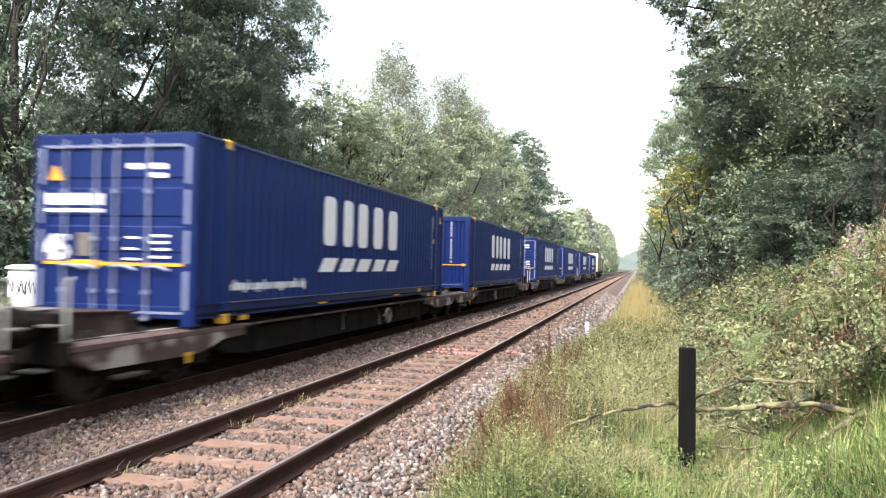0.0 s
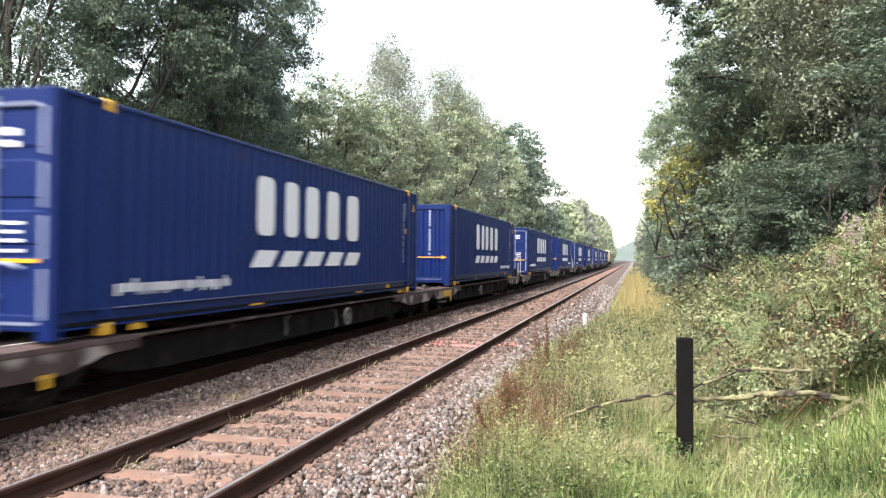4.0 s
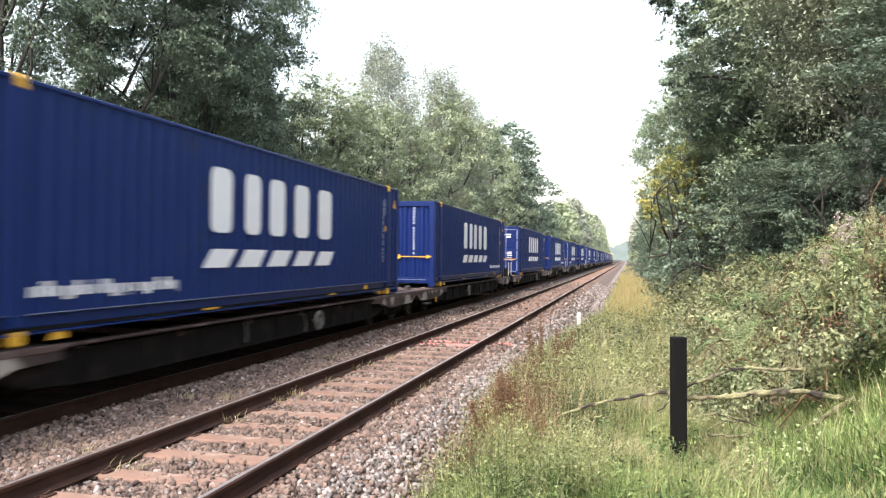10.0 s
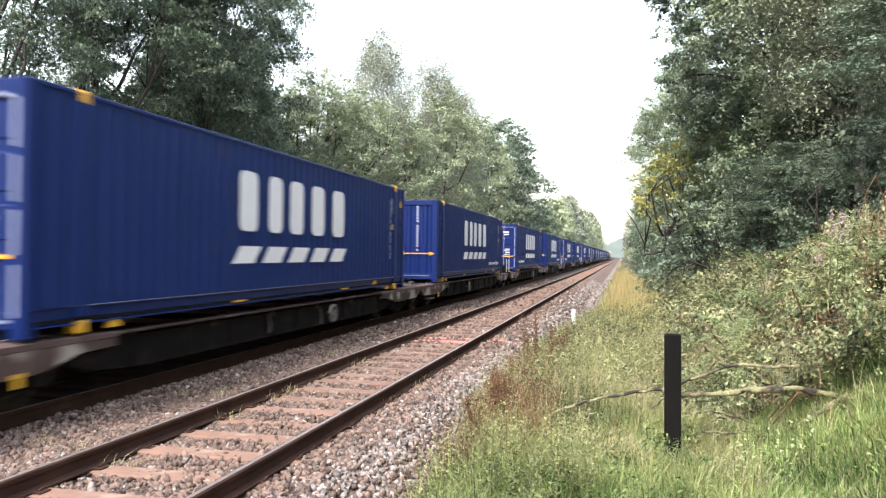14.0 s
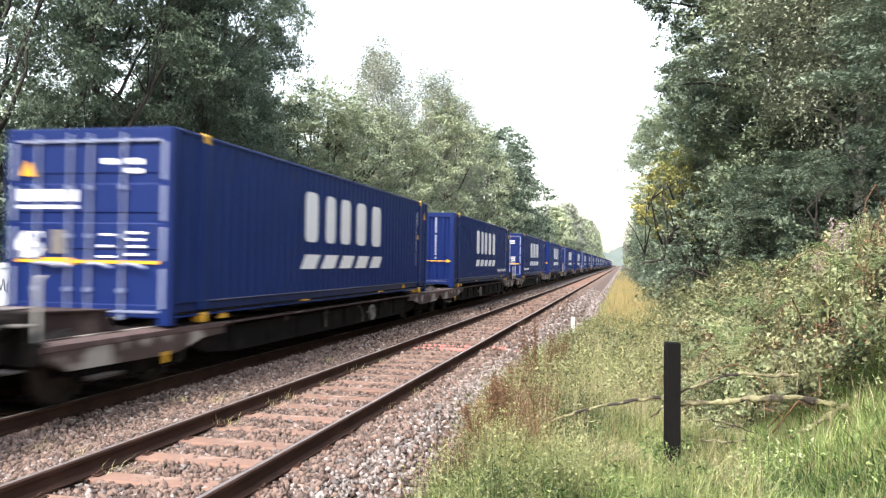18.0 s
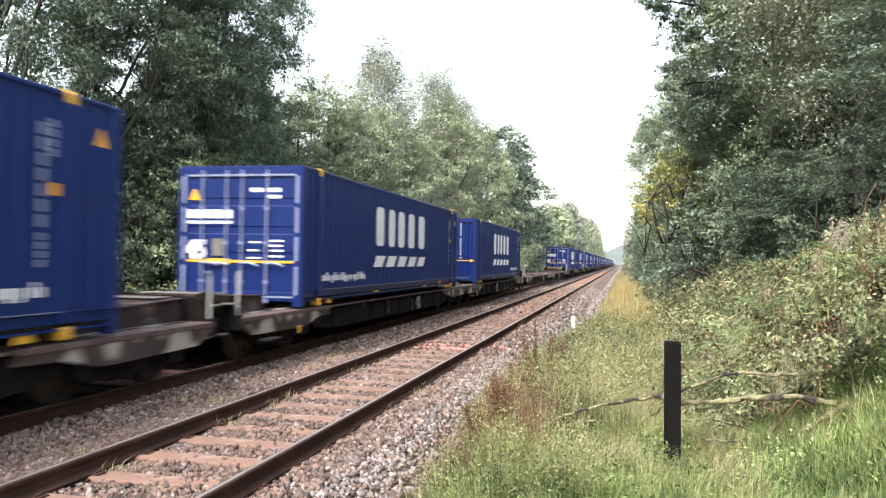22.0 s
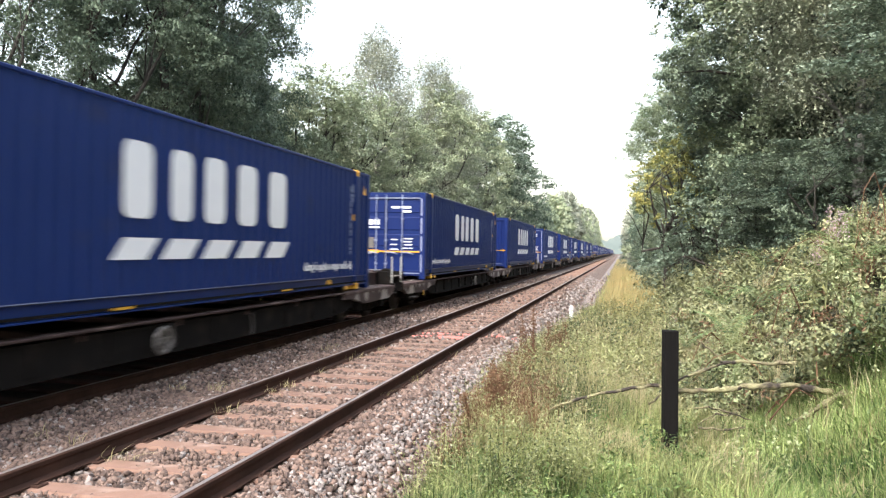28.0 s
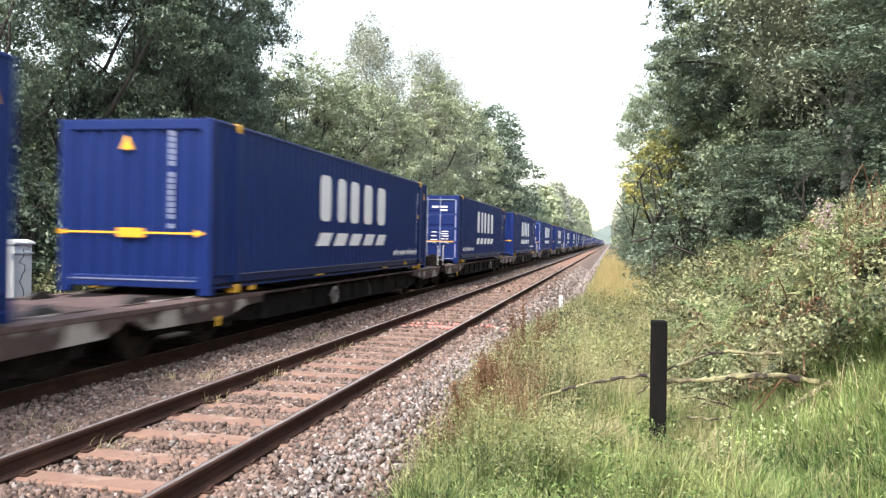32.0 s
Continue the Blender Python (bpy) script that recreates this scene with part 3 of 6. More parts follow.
box(bm, -HX + 0.16, HX - 0.16, -0.006, 0.03, 0.165, 0.195)
MESH["low_strip"] = mesh_of("sill_strip", bm, M["grey_steel"])
bm = bmesh.new()
for a, b, z0, z1 in ((0.20, 0.44, 2.11, 2.18), (0.50, 0.80, 2.11, 2.18), (0.52, 0.80, 1.99, 2.05), (0.20, 0.40, 1.165, 1.195), (0.17, 0.38, 1.015, 1.045), (0.17, 0.42, 0.875, 0.905),
                     (0.60, 0.86, 1.19, 1.225), (0.58, 0.84, 1.10, 1.135), (0.62, 0.86, 1.01, 1.045), (0.58, 0.72, 0.905, 0.94), (0.76, 0.86, 0.905, 0.94)):
    box(bm, a, b, 0.020, 0.026, z0, z1)
for a, b in ((-1.13, -0.95), (-0.92, -0.77), (-0.74, -0.58), (-0.55, -0.38), (-0.34, -0.17)):
    box(bm, a, b, 0.020, 0.026, 1.62, 1.78)
box(bm, -1.15, -0.17, 0.020, 0.026, 1.52, 1.57)
MESH["door_marks"] = mesh_of("code_block", bm, M["white_paint"])
bm = bmesh.new()
box(bm, -0.56, -0.34, 0.018, 0.026, 0.92, 1.24)
MESH["plate"] = mesh_of("data_plate", bm, M["worn_steel"])
bm = bmesh.new()
box(bm, -1.08, 1.10, 0.010, 0.022, 0.80, 0.842)
box(bm, -0.66, -0.20, 0.008, 0.022, 0.77, 0.87)
MESH["door_stripe"] = mesh_of("height_stripe", bm, M["orange"])

MOVERS = []          # (thing, distance behind the first door-end container's rear face)


def container(kind, slogan):
    label = "navy corrugated steel container with " + ("barred door end" if kind == "D" else "bright blue arrow-marked end") + " on wagon"
    c = thing("shipping_container", label, "container", group="containers on the train")
    for s, w in ((1, "wall_r"), (-1, "wall_l")):
        part("side_panel", MESH[w], None, c)
        part("top_rail", MESH["top_rail"], None, c, at=pose(s * (HX - 0.045), 0, 0))
        part("bottom_rail", MESH["bottom_rail"], None, c, at=pose(s * (HX - 0.055), 0, 0, 0, 0, 0) if s > 0 else pose(-(HX - 0.055), CL, 0, 0, 0, 180))
        for y in (0, CL - 0.16):
            part("corner_post", MESH["post_blue" if y == 0 else "post"], None, c, at=pose(s * (HX - 0.09), y, 0))
        for y in (0.865, CL - 0.865):
            part("mid_post", MESH["mid_post"], None, c, at=pose(s * HX - (0.0 if s > 0 else -0.038), y, 0))
            for z in (0.0, CH - 0.125):
                part("corner_casting", MESH["casting"], None, c, "yellow-painted corner casting", at=pose(s * (HX - 0.07), y, z))
    part("worn_edge", MESH["rail_edge"], None, c, "pale line along the edge of the bottom rail", at=pose(HX - 0.002, 0, 0))
    part("roof_panel", MESH["roof"], None, c)
    part("container_floor", MESH["floor"], None, c)
    x = HX + 0.012
    for y in (4.48, 9.18):
        part("fork_pocket_mark", MESH["pocket"], None, c, "yellow fork pocket plate", at=pose(HX - 0.02, y, 0.135))
    part("lifting_mark", MESH["moon"], None, c, "yellow half-round lifting mark", at=pose(HX - 0.04, 1.45, 0.02))
    part("lifting_mark", MESH["moon"], None, c, "yellow half-round lifting mark", at=pose(HX - 0.04, CL - 1.45, 0.02))
    part("lifting_mark", MESH["moon"], None, c, "yellow square lifting mark", at=pose(HX - 0.04, CL - 2.45, 0.16))
    for k in range(5):
        part("emblem_shape", EMBLEM[k], None, c, "large white emblem shape", at=pose(x - 0.022, 0, 0))
        part("slanted_bar", MESH["bar"], None, c, "slanted white bar", at=pose(x - 0.022, 4.24 + k * 1.005, 0))
    tagged(part("code_block", MESH["id_side"], None, c, at=pose(HX - 0.014, CL - 1.30, 0.15)), "pale rows of small identification marks", kind="stuff")
    part("warning_sticker", MESH["warn_side"], None, c, "orange warning sticker", at=pose(HX - 0.014, CL - 0.35, 2.10))
    part("hazard_sticker", MESH["hazard"], None, c, "small orange square sticker", at=pose(HX - 0.012, CL - 1.14, 1.50))
    if slogan is not None:
        y0 = 1.02 if kind == "D" else 9.92
        tagged(part("slogan_bar", MESH["slogan%d" % slogan], None, c, at=pose(HX - 0.008, y0, 1.265 - DECK)), "small white slogan line", kind="stuff")
    if kind == "P":
        part("end_panel", MESH["end_wall"], None, c, "bright blue corrugated end wall")
        part("header", MESH["end_header"], None, c)
        part("end_sill", MESH["end_sill"], None, c)
        part("height_arrow", MESH["arrow"], None, c, "amber arrow stripe with a panel")
        part("warning_triangle", MESH["warn_end"], None, c, "amber warning triangle", at=pose(-0.12, 0.0, 2.14))
        tagged(part("code_block", MESH["id_end"], None, c, at=pose(0.56, 0.026, 0)), "column of small white marks", kind="stuff")
        part("sill_edge", MESH["low_line"], None, c)
    else:
        for d in ("door_l", "door_r"):
            o = part("door", MESH[d], None, c, "blue panelled container door")
            for rx in ((-0.76, -0.27) if d == "door_l" else (0.04, 0.54)):
                part("locking_bar", MESH["rod"], None, o, "pale steel locking bar", at=pose(rx, 0.0, 0))
                part("door_handle", MESH["handle"], None, o, "pale steel handle", at=pose(rx + (-0.30 if rx in (-0.27,) else 0.0), 0.0, 0))
        for s in (-1, 1):
            for me in STRIPS:
                part("hinge_strip", me, None, c, "pale hinge strip", at=pose(s * (HX - 0.115), -0.012, 0))
        part("header", MESH["end_header"], None, c)
        part("end_sill", MESH["end_sill"], None, c)
        part("header_strip", MESH["top_strip"], None, c)
        part("sill_strip", MESH["low_strip"], None, c)
        tagged(part("code_block", MESH["door_marks"], None, c), "small white identification marks", kind="stuff")
        part("data_plate", MESH["plate"], None, c)
        part("height_stripe", MESH["door_stripe"], None, c, "amber stripe with a panel")
        part("warning_triangle", MESH["warn_end"], None, c, "amber warning triangle", at=pose(-0.93, 0.02, 1.96))
        part("length_number", MESH["size45"], None, c, "white number 45", at=pose(-1.12, 0.018, 0.88, 90, 0, 0))
    return c
# ---------------------------------------------------------------- flat wagons
W = {}
HW = 1.22
bm = bmesh.new()
prism(bm, [(-HW, 0.60), (HW, 0.60), (HW, 0.735), (HW - 0.05, 0.75), (-HW + 0.05, 0.75), (-HW, 0.735)], "y", 0, 3.6)
W["platform"] = mesh_of("end_platform", bm, M["rust_deck"])
# flat dark oval on the solid deck, painting the shade of an opening
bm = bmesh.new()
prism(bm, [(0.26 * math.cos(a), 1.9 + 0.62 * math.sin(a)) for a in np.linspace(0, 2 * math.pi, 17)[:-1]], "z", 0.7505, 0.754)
W["hole_shade"] = mesh_of("deck_opening", bm, M["frame"])
W["rib"] = mesh_of("deck_rib", slab(-0.03, 0.03, 0.2, 3.4, 0.75, 0.765), M["sill"])
# pale side sill over the bogie, tapered at one end
bm = bmesh.new()
prism(bm, [(0.04, 0.62), (0.22, 0.53), (0.45, 0.45), (2.35, 0.42), (2.65, 0.45), (3.1, 0.56), (3.75, 0.58), (3.75, 0.675), (0.04, 0.675)], "x", 0, 0.10)
W["sill"] = mesh_of("side_sill", bm, M["sill"])
W["edge"] = mesh_of("deck_edge", slab(-0.03, 0.03, 0.0, 3.75, 0.676, 0.745, 0.006), M["rust_deck"])
# deep dark frame along the middle
L_IN, L_OUT = 1.905, 2.25
bm = bmesh.new()
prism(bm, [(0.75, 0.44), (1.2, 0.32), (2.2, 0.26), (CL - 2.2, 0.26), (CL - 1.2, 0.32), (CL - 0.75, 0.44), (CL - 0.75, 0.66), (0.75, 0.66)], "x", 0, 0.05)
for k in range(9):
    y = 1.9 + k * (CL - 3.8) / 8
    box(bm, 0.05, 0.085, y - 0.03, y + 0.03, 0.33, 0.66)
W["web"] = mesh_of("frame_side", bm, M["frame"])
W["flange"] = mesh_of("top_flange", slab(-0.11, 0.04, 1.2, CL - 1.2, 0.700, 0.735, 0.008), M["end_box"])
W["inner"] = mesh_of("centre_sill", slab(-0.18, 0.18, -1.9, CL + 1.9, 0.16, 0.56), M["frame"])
W["crossbar"] = mesh_of("cross_member", slab(-HW + 0.06, HW - 0.06, -0.03, 0.03, 0.60, 0.68, 0.008), M["rust_deck"])
bm = bmesh.new()
for s in (-1, 1):
    prism(bm, [(-1.25, 0.50), (-1.10, 0.56), (-0.45, 0.50), (0.45, 0.50), (1.10, 0.56), (1.25, 0.50), (1.25, 0.36), (0.55, 0.24), (-0.55, 0.24), (-1.25, 0.36)], "x", s * 1.0 - 0.07, s * 1.0 + 0.07)
    for y in (-0.9, 0.9):
        box(bm, s * 1.05 - 0.09, s * 1.05 + 0.13, y - 0.13, y + 0.13, 0.26, 0.50, 0.03)
    for y in (-0.28, 0.0, 0.28):
        tube(bm, [(s * 1.02, y, 0.20), (s * 1.02, y, 0.46)], [0.07, 0.07], 8)
box(bm, -1.0, 1.0, -0.22, 0.22, 0.30, 0.58)
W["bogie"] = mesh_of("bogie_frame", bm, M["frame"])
bm = bmesh.new()
for s in (-1, 1):
    ring = [(0.42, 0.10), (0.33, 0.13), (0.28, 0.09), (0.12, 0.09), (0.11, 0.16), (0.0, 0.16)]
    for (r0, w0), (r1, w1) in zip([(0.0, 0.0), (0.445, 0.0), (0.445, 0.03)] + ring, [(0.445, 0.0), (0.445, 0.03)] + ring):
        for k in range(14):
            a, b = 2 * math.pi * k / 14, 2 * math.pi * (k + 1) / 14
            pts = [(s * (0.68 + w), r * math.cos(t), r * math.sin(t)) for r, w, t in ((r0, w0, a), (r0, w0, b), (r1, w1, b), (r1, w1, a))]
            vs = []
            for q in pts:
                if not vs or (Vector(q) - Vector(vs[-1])).length > 1e-5:
                    vs.append(q)
            if (Vector(vs[0]) - Vector(vs[-1])).length < 1e-5:
                vs.pop()
            if len(vs) > 2:
                bm.faces.new([bm.verts.new(q) for q in vs])
tube(bm, [(-0.68, 0, 0), (0.68, 0, 0)], [0.075, 0.075], 10)
bmesh.ops.remove_doubles(bm, verts=bm.verts[:], dist=1e-4)
W["wheelset"] = mesh_of("wheelset", bm, M["wheel"])
bm = bmesh.new()
tube(bm, [(0, -0.34, 0.95), (0, -0.10, 0.95)], [0.085, 0.10], 12)
tube(bm, [(0, -0.40, 0.95), (0, -0.33, 0.95)], [0.215, 0.20], 16)
W["buffer"] = mesh_of("buffer", bm, M["frame"])
bm = bmesh.new()
prism(bm, [(-HW, 0.56), (HW, 0.56), (HW, 0.78), (1.12, 0.80), (1.06, 1.08), (0.66, 1.10), (0.58, 0.84), (-0.58, 0.84), (-0.66, 1.10), (-1.06, 1.08), (-1.12, 0.80), (-HW, 0.78)], "y", -0.10, 0.05)
W["headstock"] = mesh_of("headstock", bm, M["frame"])
bm = bmesh.new()
prism(bm, [(0.06, 0.75), (1.85, 0.75), (1.80, 0.80), (1.70, 1.00), (0.06, 1.06)], "x", -0.74, 0.74)
prism(bm, [(0.02, 1.06), (1.74, 1.00), (1.74, 1.02), (0.02, 1.08)], "x", -0.78, 0.78)
for cx in (-0.5, 0.0, 0.5):
    tube(bm, [(cx, 1.83, 0.86), (cx, 1.70, 0.86)], [0.10, 0.10], 10)
W["bolster"] = mesh_of("end_box", bm, M["end_box"])
W["tread"] = mesh_of("tread_plate", slab(-0.62, 0.62, 0.12, 0.55, 1.082, 1.10, 0.006), M["worn_steel"])
bm = tube(bmesh.new(), [(0, 0, 0.58), (0, 0, 1.40), (0, 0.02, 1.45), (0, 0.07, 1.46)], [0.021, 0.021, 0.021, 0.018], 8)
W["stanchion"] = mesh_of("stanchion", bm, M["pale_post"])
bm = bmesh.new()
tube(bm, [(0, -0.62, 0.86), (0, -0.36, 0.90), (0, -0.05, 0.90)], [0.05, 0.05, 0.05], 8)
W["coupling"] = mesh_of("coupling_hook", bm, M["frame"])
W["foot"] = mesh_of("foot_step", slab(-0.14, 0.14, -0.26, -0.08, -0.011, 0.011, 0.004), M["worn_steel"])
W["hose"] = mesh_of("brake_hose", tube(bmesh.new(), [(0, -0.5, 0.40), (0, -0.30, 0.48), (0, -0.05, 0.62)], [0.03, 0.03, 0.03], 6), M["rubber"])
W["step"] = mesh_of("shunter_step", slab(-0.02, 0.14, -0.25, 0.25, 0.33, 0.36), M["wheel"])
bm = bmesh.new()
n = 18
for k in range(n):
    a, b = 2 * math.pi * k / n, 2 * math.pi * (k + 1) / n
    tube(bm, [(0.0, 0.155 * math.cos(a), 0.155 * math.sin(a)), (0.0, 0.155 * math.cos(b), 0.155 * math.sin(b))], [0.032, 0.032], 6, cap=False)
for a in (0.4, 1.97, 3.54, 5.11):
    tube(bm, [(0, 0, 0), (0.0, 0.155 * math.cos(a), 0.155 * math.sin(a))], [0.014, 0.012], 5)
tube(bm, [(-0.12, 0, 0), (0.02, 0, 0)], [0.03, 0.03], 8)
W["handwheel"] = mesh_of("brake_handwheel", bm, M["worn_steel"])
W["tank"] = mesh_of("air_tank", tube(bmesh.new(), [(0, -0.5, 0), (0, -0.42, 0), (0, 0.42, 0), (0, 0.5, 0)], [0.06, 0.14, 0.14, 0.06], 12), M["frame"])
bm = bmesh.new()
box(bm, 0, 0.012, -0.05, 0.05, 0.36, 0.50)
box(bm, 0, 0.012, -0.08, 0.08, 0.46, 0.50)
W["tag"] = mesh_of("label_clip", bm, M["yellow"])
W["lever"] = mesh_of("release_lever", tube(bmesh.new(), [(0, 0, 0.62), (0.03, 0.02, 0.42), (0.05, -0.05, 0.30)], [0.016, 0.018, 0.022], 6), M["wheel"])


W["patch"] = mesh_of("sill_patch", slab(0, 0.006, 0, 1.15, 0.47, 0.66), M["yellow"])


def wagon(kind):
    """Half of a twin flat wagon, in the space of the container on it. D: its outer end is the rear one."""
    w = thing("flat_wagon", "rust-brown skeletal container flat wagon on two bogies", "railway wagon", group="wagons of the train")
    outer = L_OUT
    lo, hi = (-outer, CL + L_IN) if kind == "D" else (-L_IN, CL + outer)
    for y, turn in ((lo, 0), (hi, 180)):
        p = part("end_platform", W["platform"], None, w, at=pose(0, y, 0, 0, 0, turn))
        for cx in (-0.55, 0.55):
            part("deck_opening", W["hole_shade"], None, p, at=pose(cx, 0, 0))
            part("deck_rib", W["rib"], None, p, at=pose(cx * 1.65, 0, 0))
    for s in (-1, 1):
        part("side_sill", W["sill"], None, w, "dusty pale brown sill over the bogie", at=pose(HW - 0.09 if s > 0 else -HW - 0.01, lo, 0))
        part("side_sill", W["sill"], None, w, "dusty pale brown sill over the bogie", at=pose(HW + 0.01 if s > 0 else -HW + 0.09, hi, 0, 0, 0, 180))
        part("deck_edge", W["edge"], None, w, at=pose(s * (HW - 0.01), lo, 0))
        part("deck_edge", W["edge"], None, w, at=pose(s * (HW - 0.01), hi, 0, 0, 0, 180))
        part("frame_side", W["web"], None, w, at=pose(HW - 0.13, 0, 0) if s > 0 else pose(-HW + 0.13, CL, 0, 0, 0, 180))
        part("top_flange", W["flange"], None, w, at=pose(s * (HW - 0.03), 0, 0) if s > 0 else pose(-HW + 0.03, CL, 0, 0, 0, 180))
        part("label_clip", W["tag"], None, w, "small yellow label clip", at=pose(s * (HW + 0.015), lo + 2.2, -0.03))
        part("shunter_step", W["step"], None, w, at=pose(s * HW, lo + 0.9, 0, 0, 0, 0 if s > 0 else 180))
        hy = CL - 5.3 if kind == "D" else 5.3
        part("brake_handwheel", W["handwheel"], None, w, at=pose(s * (HW + 0.05), hy, 0.47, 0, 0, 0 if s > 0 else 180))
        part("release_lever", W["lever"], None, w, at=pose(s * (HW - 0.03), 7.9, 0))
        part("release_lever", W["lever"], None, w, at=pose(s * (HW - 0.03), 5.6, 0.05))
        part("air_tank", W["tank"], None, w, at=pose(s * 0.85, 6.7, 0.42))
    part("centre_sill", W["inner"], None, w)
    for k in range(6):
        part("cross_member", W["crossbar"], None, w, at=pose(0, 1.9 + k * (CL - 3.8) / 5, 0))
    for y in (lo + 1.75, hi - 1.75):
        b = part("bogie_frame", W["bogie"], None, w, at=pose(0, y, 0))
        for dy in (-0.9, 0.9):
            part("wheelset", W["wheelset"], None, b, at=pose(0, dy, 0.42))
    y, turn = (lo, 0) if kind == "D" else (hi, 180)
    e = part("headstock", W["headstock"], None, w, at=pose(0, y, 0, 0, 0, turn))
    for s in (-1, 1):
        part("buffer", W["buffer"], None, e, at=pose(s * 0.87, 0, 0))
        part("stanchion", W["stanchion"], None, e, "pale upright post", at=pose(s * 1.15, 0.0, 0))
    for hz, hx in ((0.97, 1.06), (0.50, 0.92)):
        for s in (-1, 1):
            part("foot_step", W["foot"], None, e, "pale worn foot step", at=pose(s * hx, 0, hz))
    part("coupling_hook", W["coupling"], None, e)
    for hx in (-0.34, 0.38):
        part("brake_hose", W["hose"], None, e, at=pose(hx, 0, 0))
    x = part("end_box", W["bolster"], None, w, "grimy rust-brown raised end box", at=pose(0, y, 0, 0, 0, turn))
    part("tread_plate", W["tread"], None, x, "dull chequered tread plate")
    return w


# ---------------------------------------------------------------- locomotive
def locomotive():
    lo = thing("diesel_locomotive", "cream and dark diesel freight locomotive at the head of the train", "locomotive")
    bm = bmesh.new()
    prism(bm, [(-1.32, 1.15), (1.32, 1.15), (1.32, 3.05), (0.95, 3.75), (-0.95, 3.75), (-1.32, 3.05)], "y", 2.4, 19.0)
    part("engine_body", bm, M["loco_dark"], lo, "dark panelled engine body")
    for y, t in ((0, 0), (21.4, 180)):
        bm = bmesh.new()
        prism(bm, [(0.25, 1.15), (2.5, 1.15), (2.5, 3.8), (1.0, 3.8), (0.35, 2.45)], "x", -1.32, 1.32)
        cab = part("cab", bm, M["loco_body"], lo, "cream cab with dark windscreens", at=pose(0, y, 0, 0, 0, t))
        for s in (-1, 1):
            bm = bmesh.new()
            prism(bm, [(0.40, 2.52), (0.93, 3.60), (0.88, 3.62), (0.34, 2.54)], "x", s * 0.62 - 0.5, s * 0.62 + 0.5)
            part("windscreen", bm, M["glass"], cab)
            part("side_window", slab(s * 1.325 - 0.01, s * 1.325 + 0.01, 1.15, 1.95, 2.5, 3.2), M["glass"], cab)
            part("tail_lamp", slab(s * 0.9 - 0.1, s * 0.9 + 0.1, 0.22, 0.26, 1.5, 1.7), M["pinkpaint"], cab)
    part("underframe", slab(-1.25, 1.25, 0.3, 21.1, 0.85, 1.15, 0.03), M["frame"], lo)
    for s in (-1, 1):
        for k in range(5):
            part("side_grille", slab(s * 1.33 - 0.015, s * 1.33 + 0.015, 3.2 + k * 3.1, 5.6 + k * 3.1, 1.5, 2.9), M["loco_body"] if k % 2 else M["loco_dark"], lo)
    part("fuel_tank", slab(-1.2, 1.2, 8.0, 13.4, 0.3, 0.86, 0.08), M["frame"], lo)
    for y in (4.2, 17.2):
        bm = bmesh.new()
        box(bm, -1.15, 1.15, -2.1, 2.1, 0.35, 0.75, 0.05)
        b = part("bogie_frame", bm, M["frame"], lo, at=pose(0, y, 0))
        for dy in (-1.8, 0, 1.8):
            part("wheelset", W["wheelset"], None, b, at=pose(0, dy, 0.45))
    return lo


# container order from the head: some ahead of the one that leads at the start, then back along the train
first = {}


def place(kind, slogan, back):
    key = (kind, slogan)
    c = container(kind, slogan) if key not in first else copy_thing(first[key], pose(0, 0, 0))
    first.setdefault(key, c)
    MOVERS.append((c, back, DECK))


def place_wagon(kind, back):
    w = wagon(kind) if kind not in first else copy_thing(first[kind], pose(0, 0, 0))
    first.setdefault(kind, w)
    MOVERS.append((w, back, 0.0))


TWIN = S1 + S2
words_d = {0: 1, 2: 2, 4: 0, 6: 0, 10: 3, 12: 2, 16: 1, 22: 3, 24: 0, 26: 0, 28: 0, 32: 2}
words_p = {1: 1, 3: 0, 5: None, 7: 1, 9: 1, 11: 2, 13: 0, 17: 1, 21: 0, 23: 0, 25: 0, 29: 1, 31: 2, 33: 0}
for k in range(-5, 35):
    # even: door end, odd: plain end; the odd one behind an even one starts the next twin
    if k % 2 == 0:
        kind, back = "D", TWIN * (k // 2)
    else:
        kind, back = "P", TWIN * ((k - 1) // 2) + S2
    place_wagon(kind, back)
    if k == 3:
        part("sill_patch", W["patch"], None, MOVERS[-1][0], "faded yellow patch on the sill", at=pose(HW + 0.012, -0.75, 0))
    if k == 19:
        deck = MOVERS[-1][0]
        part("walkway_plate", slab(-0.72, 0.72, 0.08, 0.62, 1.102, 1.135, 0.006), M["yellow"], deck, "yellow-painted walkway plate on the end box", at=pose(0, CL + L_OUT, 0, 0, 0, 180))
        for hx in (-0.6, 0.6):
            part("plate_lug", slab(hx - 0.07, hx + 0.07, 0.10, 0.24, 1.136, 1.22, 0.01), M["yellow"], deck, at=pose(0, CL + L_OUT, 0, 0, 0, 180))
    if k in (19, 20):
        continue                      # the empty twin
    face = "D" if k < -2 else kind
    place(face, (words_d if kind == "D" else words_p).get(k, None), back)

loco = locomotive()
MOVERS.append((loco, TWIN * -3 + S2 - CL - 3.1, 0.0))
